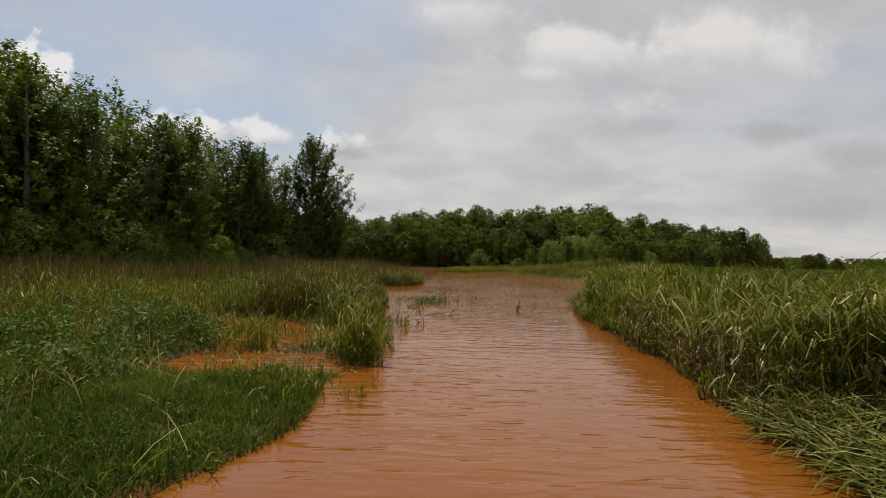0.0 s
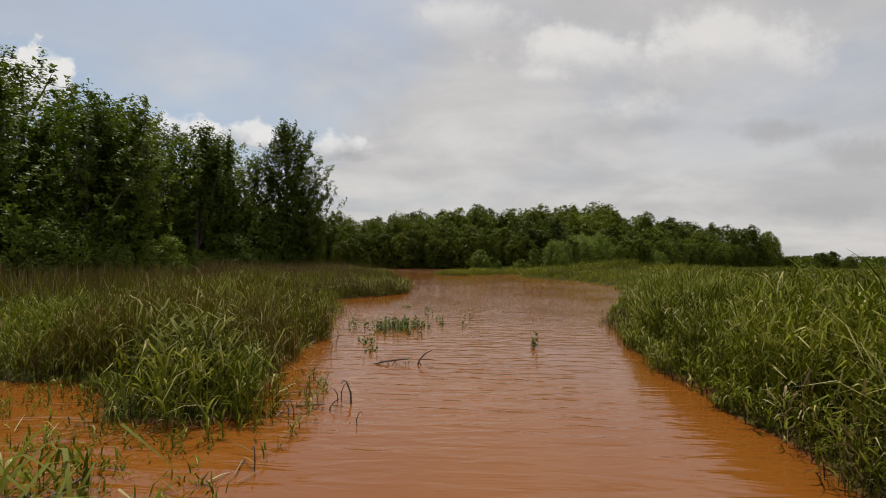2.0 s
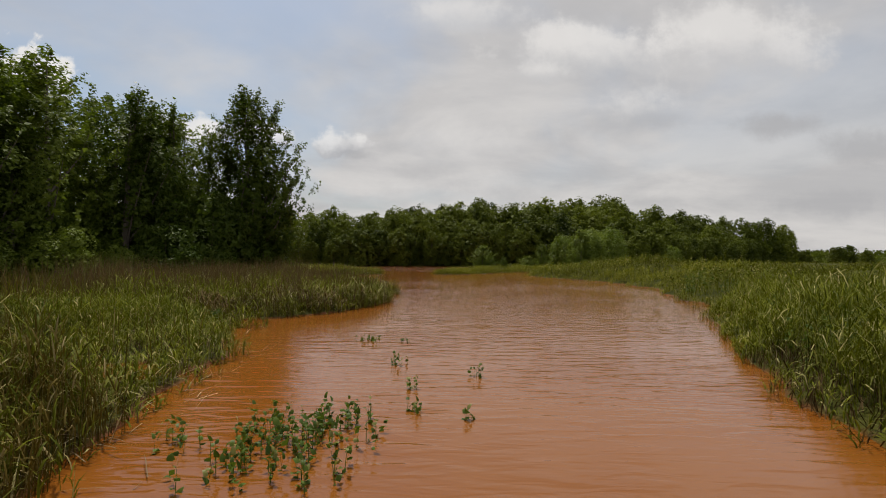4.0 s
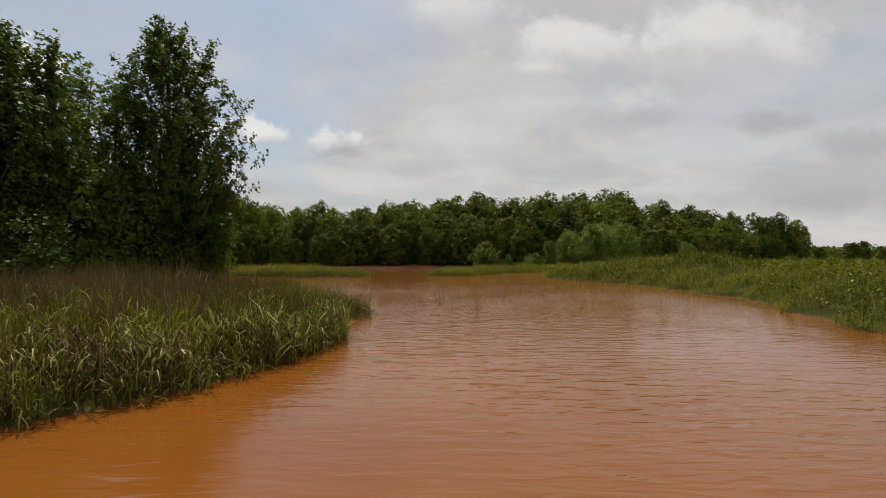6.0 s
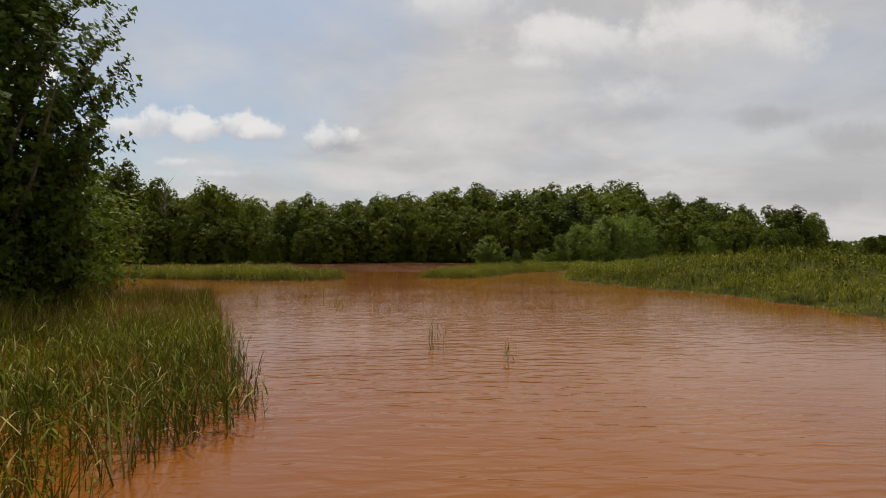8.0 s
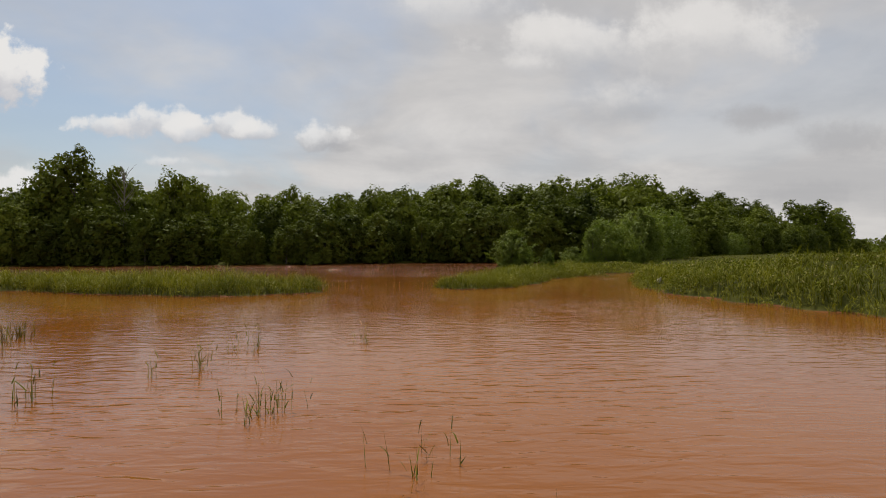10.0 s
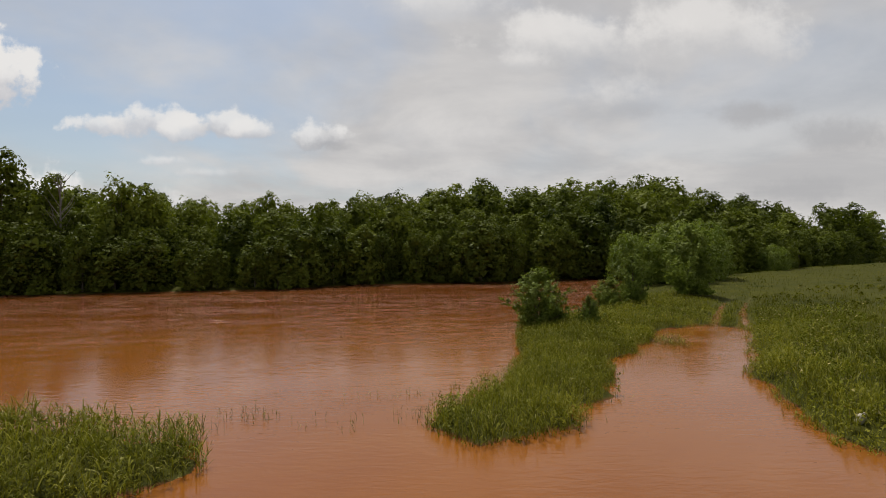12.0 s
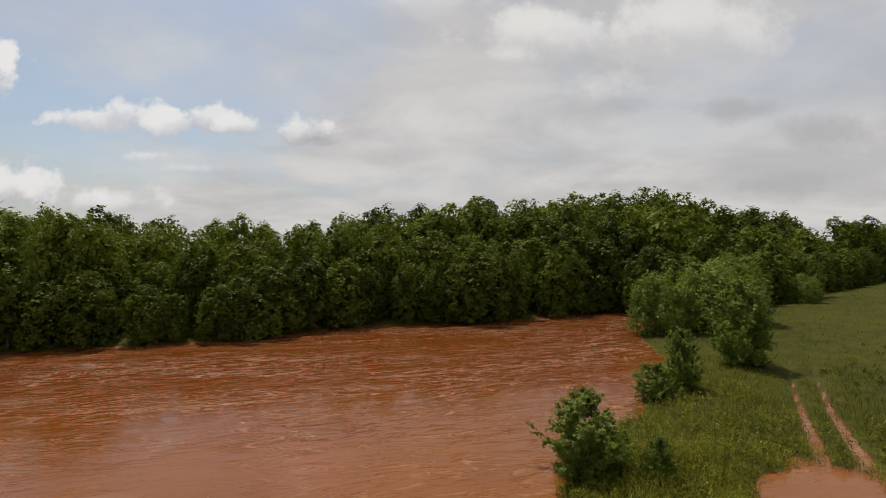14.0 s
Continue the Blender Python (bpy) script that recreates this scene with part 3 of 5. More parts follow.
# leafy stems along the water's edge
sward("bank_grass", "tall leafy grass along the flooded track", MAT_OLIVE, 34000, (-7, 0.4, 4.4, 37),
      lambda x, y, d: np.where(near_mound(x, y), 0.0, thick(x, y, d, 1.0, 0.16, 1.5)) * gaps(x, y, 1) * np.where((d < 0.05) & (y < 20), 0.3, np.where((d < 0.55) & (y > 24), 0.4, 1)), left_tall, 0.019, 1.45, 3, low=-0.25, stem=5, leaf=0.34)
sward("meadow_grass", "thin brown seeding stalks at the end of the bank", MAT_SEED, 26000, (-9, -0.6, 24.5, 32.5),
      lambda x, y, d: np.clip(0.1 + d * 0.6, 0, 1) * gaps(x, y, 10) * np.clip((y - 24) / 4, 0.2, 1), lambda x, y, d: 1.5 * left_tall(x, y, d), 0.015, 0.3, 2, low=-0.2, tilt=0.12)
sward("bank_grass", "tall leafy grass leaning over the flooded track", MAT_GRASS, 41000, (2.9, 10, 3.5, 34),
      lambda x, y, d: thick(x, y, d, 1.0, 0.16, 1.6) * gaps(x, y, 2) * np.where((d < 0.28) & (y < 20), 0.25, 1), right_tall, 0.018, 1.75, 3, low=-0.15, stem=5, leaf=0.40)
# plainer blades behind them
sward("bank_grass", "short olive grass standing in the puddle", MAT_OLIVE, 3400, (-4.2, 0.1, 6.8, 13),
      lambda x, y, d: (d < 0.1) * np.clip(rough(x, y, 0.6, 21) * 3 - 1.1, 0, 0.7), lambda x, y, d: 0.18 + 0.22 * rough(x, y, 0.7, 22), 0.016, 1.3, 3, low=-2.0, stem=4, leaf=0.28)
sward("bank_grass", "thick dark grass overhanging the bank", MAT_GRASS, 9000, (3.2, 6.2, 6.0, 16),
      lambda x, y, d: np.clip(1.2 - np.abs(d - 0.7), 0, 1), right_tall, 0.022, 1.9, 3, stem=5, leaf=0.42)
sward("bank_grass", "long pale grass blades drooping to the water", MAT_LODGED, 4200, (3.0, 6.0, 6.0, 20),
      lambda x, y, d: np.clip(1.1 - 2.2 * np.abs(d - 0.35), 0, 1) * np.clip(rough(x, y, 0.8, 23) * 3 - 1.1, 0, 1), lambda x, y, d: 0.92 * right_tall(x, y, d), 0.024, 2.2, 3, stem=3, leaf=0.55)
sward("bank_grass", "leafy yellow-green grass on the bank's end", MAT_OLIVE, 9000, (-7, -0.6, 21.5, 32),
      lambda x, y, d: gaps(x, y, 11) * np.clip(1.2 - d / 5, 0.2, 1) * np.where(d < 0.55, 0.35, 1), lambda x, y, d: 0.8 * left_tall(x, y, d), 0.017, 1.8, 3, low=-0.2, stem=5, leaf=0.36)
sward("bank_grass", "long pale grass blades drooping over the bank", MAT_LODGED, 4200, (-4.0, 0.2, 9.0, 33),
      lambda x, y, d: np.clip(1.1 - 2.0 * np.abs(d - 0.35), 0, 1) * np.clip(rough(x, y, 0.8, 24) * 3 - 1.2 + 0.5 * (y > 23), 0, 1), lambda x, y, d: 0.8 * left_tall(x, y, d), 0.024, 2.2, 3, stem=3, leaf=0.55)
sward("thatch", "dead brown thatch at the foot of the bank grass", MAT_THATCH, 16000, (-4.2, 0.2, 9.0, 33.5),
      lambda x, y, d: np.clip(1.15 - np.abs(d - 0.30) * 1.6, 0, 1) * np.where(y < 12, 0.3, 1), lambda x, y, d: np.where(y > 23, 0.38, 0.26) * (0.6 + 0.7 * rough(x, y, 0.6, 49)), 0.016, 0.9, 2, low=-0.12, tilt=0.45)
sward("thatch", "dead brown thatch at the foot of the bank grass", MAT_THATCH, 14000, (3.0, 6.4, 5.9, 21),
      lambda x, y, d: np.clip(1.15 - np.abs(d - 0.32) * 1.5, 0, 1), lambda x, y, d: 0.36 * (0.6 + 0.7 * rough(x, y, 0.6, 50)), 0.016, 0.9, 2, low=-0.10, tilt=0.45)
sward("bank_grass", "withered brown leaves drooping down the bank", MAT_BROWN, 7000, (-4.6, -0.4, 23.6, 33),
      lambda x, y, d: np.clip(1.25 - np.abs(d - 0.40) * 1.5, 0, 1) * np.clip(rough(x, y, 1.2, 51) * 3 - 0.5, 0.1, 1), lambda x, y, d: 0.30 + 0.36 * rough(x, y, 0.9, 52), 0.021, 2.2, 3, low=-0.1, stem=4, leaf=0.42)
sward("bank_grass", "withered brown leaves drooping down the bank", MAT_BROWN, 3200, (3.2, 5.6, 6.2, 11.5),
      lambda x, y, d: np.clip(1.25 - np.abs(d - 0.40) * 1.5, 0, 1) * np.clip(rough(x, y, 1.2, 53) * 3 - 0.5, 0.1, 1) * np.clip((12 - y) / 4, 0, 1), lambda x, y, d: 0.34 + 0.36 * rough(x, y, 0.9, 54), 0.021, 2.2, 3, low=-0.1, stem=4, leaf=0.40)
sward("bank_grass", "dense brownish seeding grass standing at the water", MAT_DRY, 7500, (-3.4, -0.3, 12.6, 17.5),
      lambda x, y, d: np.clip(1.2 - d / 2.0, 0, 1) * gaps(x, y, 42), left_tall, 0.014, 0.7, 3, low=-0.1, stem=3, leaf=0.26)
sward("meadow_grass", "tall green grass behind the bank", MAT_OLIVE, 40000, (-10, 0.0, 3.5, 40),
      lambda x, y, d: np.where(near_mound(x, y), 0.03, 0.75) * np.clip(d / 0.8, 0.15, 1) * gaps(x, y, 1), left_tall, 0.016, 0.9, 2)
sward("meadow_grass", "tall green grass behind the bank", MAT_GRASS, 40000, (3.8, 14, 3.5, 40),
      lambda x, y, d: 0.75 * np.clip(d / 4, 0.1, 1) * gaps(x, y, 2), right_tall, 0.018, 1.3, 2)
sward("short_grass", "matted low grass under the tall stems", MAT_OLIVE, 21000, (-7.5, 0.1, 4.0, 33),
      lambda x, y, d: np.clip(1.3 - d / 4, 0.3, 1) * (~near_mound(x, y)) * np.where((d < 0.35) & (y > 12), 0.2, 1), lambda x, y, d: 0.16 + 0.16 * rough(x, y, 0.8, 31), 0.024, 1.4, 2, low=-0.06, tilt=0.5)
sward("short_grass", "matted low grass under the tall stems", MAT_GRASS, 16000, (3.0, 9, 4.0, 30),
      lambda x, y, d: np.clip(1.3 - d / 3, 0.2, 1) * np.where(d < 0.3, 0.3, 1), lambda x, y, d: 0.16 + 0.16 * rough(x, y, 0.8, 32), 0.024, 1.4, 2, low=-0.06, tilt=0.5)
sward("short_grass", "short bright grass on a low mound by the water", MAT_SHORT, 105000, (-3.8, 0.4, 3.7, 8.3),
      lambda x, y, d: near_mound(x, y) * np.clip(rough(x, y, 0.5, 8) * 2.2 - 0.1, 0.25, 1), lambda x, y, d: 0.07 + 0.20 * rough(x, y, 0.55, 4) ** 1.3, 0.014, 1.1, 2)
sward("flattened_grass", "pale flattened grass lying on the bank", MAT_LODGED, 7500, (3.1, 5.2, 3.6, 6.6),
      lambda x, y, d: np.clip(1.1 - d * 0.45, 0, 1) * np.clip((5.1 - x) * 0.8, 0, 1) * np.clip((y - 3.6) * 1.5, 0, 1) * np.clip(rough(x, y, 0.6, 6) * 2 - 0.1, 0, 1), lambda x, y, d: np.full(len(x), 0.50), 0.021, 0.5, 3, lay=1.28)
sward("flattened_grass", "dead pale straws on the low mound", MAT_LODGED, 1500, (-4.2, 0.0, 3.8, 8.2),
      lambda x, y, d: np.clip(rough(x, y, 0.7, 26) * 2.6 - 1.1, 0, 1), lambda x, y, d: np.full(len(x), 0.42), 0.012, 0.8, 3, lay=0.9)
sward("bank_grass", "olive grass tufts on the low mound", MAT_OLIVE, 1600, (-3.6, -0.4, 3.8, 7.6),
      lambda x, y, d: near_mound(x, y) * np.clip(rough(x, y, 0.7, 27) * 3 - 1.5, 0, 1), lambda x, y, d: 0.2 + 0.2 * rough(x, y, 0.7, 28), 0.012, 1.3, 3, stem=4, leaf=0.24)
sward("flattened_grass", "dead stems washed up along the muddy edge", MAT_STRAW, 4200, (-4.2, 0.6, 7.5, 24),
      lambda x, y, d: np.clip(1.0 - np.abs(d + 0.15) * 1.8, 0, 1) * np.clip(rough(x, y, 0.5, 33) * 3.4 - 1.5, 0, 1), lambda x, y, d: np.full(len(x), 0.36), 0.014, 0.3, 2, low=-0.8, lay=1.48)
sward("flattened_grass", "pale broken stems along the muddy edge", MAT_LODGED, 9000, (-3.2, 0.4, 8.6, 33),
      lambda x, y, d: np.clip(0.9 - d * 1.1, 0, 1) * np.clip(rough(x, y, 0.7, 7) * 2.4 - 0.9 + 0.4 * (y > 24), 0, 1), lambda x, y, d: np.where(y > 24, 0.75, 0.5), 0.019, 0.9, 3, lay=1.0)
sward("meadow_grass", "seeding brownish grass in front of the wood", MAT_DRY, 40000, (-40, -1.0, 7.5, 48),
      lambda x, y, d: np.clip((-x - 1) / 7, 0.25 + 0.4 * (y > 26), 0.9) * gaps(x, y, 4), lambda x, y, d: 0.70 + 0.45 * rough(x, y, 3, 5), 0.018, 0.3, 2)
sward("meadow_grass", "tall purplish seed heads in front of the wood", MAT_SEED, 26000, (-40, -6.5, 6, 50),
      lambda x, y, d: np.clip((-x - 6.5) / 4, 0, 0.9) * gaps(x, y, 3), lambda x, y, d: 0.95 + 0.40 * rough(x, y, 3, 5), 0.020, 0.15, 2, tilt=0.1)
sward("meadow_grass", "green grass in front of the wood", MAT_GRASS, 20000, (-40, -7, 3.5, 46),
      lambda x, y, d: 0.8 * np.clip((-x - 6) / 4, 0, 1), lambda x, y, d: 0.55 + 0.4 * rough(x, y, 3, 6), 0.032, 0.7, 2)
sward("meadow_grass", "tall grass in the open field", MAT_FIELD, 34000, (10, 50, 2, 54),
      lambda x, y, d: np.clip(1.4 - (x - 10) / 40, 0.3, 1) * gaps(x, y, 5), lambda x, y, d: right_tall(x, y, d) * np.clip(1 - (y - 24) / 40, 0.62, 1), 0.034, 0.9, 2)
for kind, mix, n in (("reeds", MAT_DRY, 22000), ("reeds", MAT_OLIVE, 14000)):
    sward(kind, "thin olive reeds standing in shallow water", mix, n, (-10, -0.2, 29.8, 48),
          lambda x, y, d: np.clip((reed_edge(y) - x) * 2.2, 0, 1) * np.clip(rough(x, y, 0.9, 9) * 3.4 - 1.15 + 0.6 * np.exp(-np.abs(reed_edge(y) - 0.3 - x) * 1.5), 0.05, 1), lambda x, y, d: 0.50 + 0.45 * rough(x, y, 1.5, 9), 0.015, 0.6, 3, low=-6.0, tilt=0.16)
sward("reeds", "leafy green grass standing in shallow water", MAT_OLIVE, 13000, (-9, -0.2, 29.8, 42),
      lambda x, y, d: np.clip((reed_edge(y) - x) * 2.2, 0, 1) * np.clip(rough(x, y, 0.8, 12) * 3.0 - 0.7, 0.05, 1) * np.clip(1.7 - (y - 30) / 7, 0.12, 1), lambda x, y, d: 0.40 + 0.35 * rough(x, y, 1.2, 9), 0.018, 1.2, 3, low=-6.0, stem=4, leaf=0.36)
# round the river mouth
sward("island_grass", "green leafy grass on a narrow flooded island", MAT_RANK, 15000, (-30, -4, 55.5, 63.5),
      lambda x, y, d: (inside(ISLAND, x, y) > -0.5) * np.clip(0.3 + gaps(x, y, 6), 0, 1) * np.clip((x + 32) / 14, 0.3, 1), lambda x, y, d: 0.38 + 0.45 * rough(x, y, 1.6, 3), 0.028, 1.2, 3, low=-0.3, stem=4, leaf=0.42)
sward("spit_grass", "yellow-green grass on the flooded spit", MAT_RANK, 46000, (-1, 22, 58.5, 92),
      lambda x, y, d: thick(x, y, d, 1.0, 0.7, 2.0) * (inside(RIGHT_LAND, x, y) > -0.1) * np.clip(0.3 + gaps(x, y, 7), 0, 1), lambda x, y, d: low_tall(x, y, d) * np.where(y > 74, 0.7, 1), 0.026, 0.9, 2, low=-0.35)
sward("spit_grass", "leafy yellow-green grass standing on the flooded spit", MAT_RANK, 17000, (-1.2, 11, 58.2, 76),
      lambda x, y, d: (inside(RIGHT_LAND, x, y) > -0.3) * (x < 3.2 + 0.62 * (y - 58)) * np.clip(0.35 + gaps(x, y, 45), 0, 1), lambda x, y, d: 0.30 + 0.40 * rough(x, y, 1.3, 46), 0.024, 1.3, 3, low=-0.3, stem=3, leaf=0.34)
sward("spit_grass", "short grass under the spit's tall stems", MAT_FIELD, 26000, (-1.2, 13, 58.2, 76),
      lambda x, y, d: (inside(RIGHT_LAND, x, y) > -0.2) * (x < 5.0 + 0.62 * (y - 58)), lambda x, y, d: 0.14 + 0.18 * rough(x, y, 0.8, 47), 0.030, 1.1, 2, low=-0.15, tilt=0.4)
sward("island_grass", "short grass under the island's tall stems", MAT_FIELD, 15000, (-22, -4.5, 55.5, 63.5),
      lambda x, y, d: (inside(ISLAND, x, y) > -0.2) * 1.0, lambda x, y, d: 0.16 + 0.20 * rough(x, y, 0.8, 48), 0.030, 1.1, 2, low=-0.15, tilt=0.4)
sward("spit_grass", "yellow-green grass tufts along the flooded spit's edge", MAT_RANK, 9000, (-1, 17, 58.5, 82),
      lambda x, y, d: np.clip(1.0 - np.abs(d - 0.2) / 1.2, 0, 1) * np.clip(rough(x, y, 0.8, 29) * 3 - 1.0, 0, 1), lambda x, y, d: 0.22 + 0.34 * rough(x, y, 0.9, 30), 0.022, 1.0, 2, low=-0.7)
sward("bank_grass", "tall leafy grass on the field's bank", MAT_RANK, 19000, (7.5, 17, 34, 76),
      lambda x, y, d: thick(x, y, d, 1.0, 0.2, 1.6) * (x > 7.5 + 0.0 * y) * gaps(x, y, 8), lambda x, y, d: np.where(y > 66, low_tall(x, y, d), right_tall(x, y, d) * np.clip(1 - (y - 24) / 40, 0.8, 1)), 0.026, 1.5, 3, low=-0.35, stem=4, leaf=0.46)
sward("meadow_grass", "tall grass behind the field's bank", MAT_FIELD, 56000, (8, 36, 44, 94),
      lambda x, y, d: np.clip(d / 0.8, 0.2, 1) * gaps(x, y, 8) * np.clip((93 - y) / 14, 0, 1) * np.clip((36 - x) / 9, 0, 1), lambda x, y, d: np.where(y > 66, low_tall(x, y, d) * 0.75, right_tall(x, y, d) * 0.8), 0.028, 0.9, 2)
sward("field_grass", "green grass over the wide field", MAT_FIELD, 56000, (16, 96, 50, 132),
      lambda x, y, d: np.clip(1.4 - (x - 20) / 70, 0.25, 1) * (y < 92 + x * 0.6) * gaps(x, y, 43), lambda x, y, d: 0.14 + 0.34 * rough(x, y, 5, 7), 0.045, 1.2, 2, tilt=0.5)


weeds("small-leaved green weeds in the flooded meadow", 3000, (-9, -0.6, 4.4, 24), lambda x, y, d: np.clip(rough(x, y, 1.5, 14) * 3 - 1.4, 0, 1) * ((x < -2.4) | (y > 12.5)), 0.34, 0.030, 26)
weeds("dark broad-leaved weeds in the wet meadow", 420, (-5.2, -1.9, 5.6, 9.8), lambda x, y, d: np.clip(rough(x, y, 1.1, 44) * 3 - 1.0, 0, 1), 0.36, 0.028, 34)
weeds("small green weeds and clover on the low mound", 700, (-3.4, 0.2, 3.8, 8.0), lambda x, y, d: near_mound(x, y) * np.clip(rough(x, y, 0.6, 19) * 3 - 1.2, 0, 1), 0.12, 0.014, 22)
weeds("small-leaved green weeds among the tall grass", 3000, (3.4, 12, 4, 34), lambda x, y, d: (d > 0.25) * np.clip(rough(x, y, 1.5, 15) * 3 - 1.4, 0, 1), 0.62, 0.032, 26)
weeds("clumps of green weeds along the field's bank", 4200, (7, 27, 30, 78), lambda x, y, d: np.clip(rough(x, y, 2.2, 16) * 3 - 0.7, 0, 1) * np.clip(1.4 - d / 10, 0.25, 1), 0.66, 0.045, 18, mat=MAT_OLIVE)
weeds("green weeds on the spit and island", 15000, (-20, 18, 55.5, 88), lambda x, y, d: (d < 6) * np.clip(rough(x, y, 1.3, 17) * 3 - 0.8, 0.1, 1), 0.42, 0.042, 13, low=-0.15, mat=MAT_RANK)
weeds("patches of weeds over the wide field", 3600, (18, 90, 40, 130), lambda x, y, d: (y < 72 + x * 0.62) * np.clip(rough(x, y, 4.0, 18) * 3 - 1.2, 0, 1), 0.36, 0.10, 14, mat=MAT_FIELD)


# ---- trees ----
def tube(points, radii, sides=6):
    """A tapering tube along points: verts and quads."""
    pts = np.array(points, float)
    verts, n = [], len(pts)
    for k in range(n):
        way = pts[min(k + 1, n - 1)] - pts[max(k - 1, 0)]
        way /= np.linalg.norm(way) + 1e-9
        a = np.cross(way, (0.31, 0.92, 0.23))
        a /= np.linalg.norm(a) + 1e-9
        b = np.cross(way, a)
        for s in range(sides):
            g = 2 * math.pi * s / sides
            verts.append(pts[k] + radii[k] * (math.cos(g) * a + math.sin(g) * b))
    quads = [(k * sides + s, k * sides + (s + 1) % sides, (k + 1) * sides + (s + 1) % sides, (k + 1) * sides + s) for k in range(n - 1) for s in range(sides)]
    return np.array(verts), np.array(quads)


def join_tubes(tubes):
    vs, qs, o = [], [], 0
    for v, q in tubes:
        vs.append(v)
        qs.append(q + o)
        o += len(v)
    return np.concatenate(vs), np.concatenate(qs)


def plant(name, seed, height, radius, foot, limbs, twigs, per_twig, leaf, leaf_mat, peak=0.5, rise=0.7, heads=5, show=14, inner=0.25, reach=()):
    """A tree or bush: an Empty with trunk (limbs included) and crown. Its limbs carry twigs, its twigs leaves.
    foot: where the crown begins; peak: where it is widest; rise: how steeply limbs climb; heads: rounded tops that the limbs gather in; show: limbs built as wood."""
    r = np.random.default_rng(seed)
    root = new(name)
    root.empty_display_size = 0.3
    lean = r.normal(0, 0.02 * height, 2)
    thick_ = 0.013 * height + 0.02
    spine = [(lean[0] * f * f, lean[1] * f * f, height * f - 0.25 * (f == 0)) for f in (0, 0.2, 0.45, 0.7, 0.9)]
    tubes = [tube(spine, [thick_ * 1.3, thick_, thick_ * 0.7, thick_ * 0.4, thick_ * 0.1], 7)]
    hg, hz = r.uniform(0, 6.28, heads), r.uniform(0.25, 1.0, heads)
    hr = r.uniform(0.75, 1.12, heads)
    cen, out = [], []
    for k in range(limbs + len(reach)):
        q = (k + r.uniform(0, 1)) / limbs
        h = k % heads
        g = hg[h] + r.normal(0, 0.75)
        if k >= limbs:
            g, q = math.radians(reach[k - limbs][0]), reach[k - limbs][1]
        if q < peak:
            prof = 0.72 + 0.28 * math.sin(0.5 * math.pi * q / peak)
        else:
            prof = math.sqrt(max(0.0, 1 - ((q - peak) / (1 - peak)) ** 2))
        rad = radius * prof * hr[h] * r.uniform(0.7, 1.05) if k < limbs else radius * reach[k - limbs][2]
        tip = np.array((math.cos(g) * rad, math.sin(g) * rad, height * (foot + (0.97 - foot) * q) * (0.9 + 0.1 * hz[h])))
        z0 = max(0.03 * height, tip[2] - rise * (rad + 0.12 * height))
        f = z0 / height
        start = np.array((lean[0] * f * f, lean[1] * f * f, z0))
        mid = start + (tip - start) * 0.55 + np.array((0, 0, -0.06 * rad)) + r.normal(0, 0.05 * radius, 3)
        if k % max(1, limbs // show) == 0:
            tubes.append(tube([start, mid, start + (tip - start) * 0.92], [thick_ * 0.42, thick_ * 0.25, thick_ * 0.06], 5))
        way = tip - start
        ln = np.linalg.norm(way)
        way = way / (ln + 1e-9)
        for j in range(twigs):
            u = inner + (1 - inner) * (j + r.uniform(0, 1)) / twigs
            p0 = (1 - u) ** 2 * start + 2 * u * (1 - u) * mid + u * u * tip
            d = way * 0.75 + r.normal(0, 0.62, 3) + np.array((0, 0, 0.22))
            d /= np.linalg.norm(d)
            tl = (0.20 + 0.16 * r.random()) * (0.55 * radius + 0.12 * height) * (1.15 - 0.35 * u)
            w = r.uniform(0.05, 1.0, per_twig)[:, None]
            cen.append(p0 + d * tl * w + r.normal(0, 0.11 * tl, (per_twig, 3)))
            o = p0 - np.array((0, 0, height * 0.45))
            o = o / (np.linalg.norm(o) + 1e-9)
            out.append(np.tile(o * 0.8 + d * 0.4, (per_twig, 1)))
    tv, tq = join_tubes(tubes)
    part("trunk", mesh_of(name + "_trunk", tv, [tq], MAT_BARK, True), root, "grey-brown trunk with limbs")
    cen, out = np.concatenate(cen), np.concatenate(out)
    ok = cen[:, 2] > 0.10
    v, t = chips(cen[ok], out[ok], leaf, r, 0.6)
    part("crown", mesh_of(name + "_crown", v, [t], leaf_mat), root, "dense green leaves")
    return root


def stand(x, y, scale=1.0, turn=0.0, wide=1.0, sink=0.05):
    z = float(land(np.array([float(x)]), np.array([float(y)]))[0]) - sink
    return pose(x, y, max(z, -0.15), 0, 0, turn) @ Matrix.Diagonal((scale * wide, scale * wide, scale, 1))


def copy_scaled(ob, m):
    keep = ob.scale.copy()
    ob.scale = (1, 1, 1)
    c = copy_thing(ob, m)
    ob.scale = keep
    return c


def set_out(protos, rows, label, group, category="tree"):
    """Each prototype stands at its first row; the rest are copies."""
    fresh = [True] * len(protos)
    for n, (x, y, h, wide) in enumerate(rows):
        k = (n * 3 + n // 5) % len(protos)
        ob, h0 = protos[k]
        m = stand(x, y, h / h0, (n * 137.5) % 360, wide)
        if fresh[k]:
            ob.matrix_basis = m
            tagged(ob, label, category, group)
            fresh[k] = False
        else:
            copy_scaled(ob, m)


def along(line, s):
    for a, b in zip(line, line[1:]):
        q = math.dist(a, b)
        if s <= q:
            return a[0] + (b[0] - a[0]) * s / q, a[1] + (b[1] - a[1]) * s / q
        s -= q
    return line[-1]


def length(line):
    return sum(math.dist(a, b) for a, b in zip(line, line[1:]))


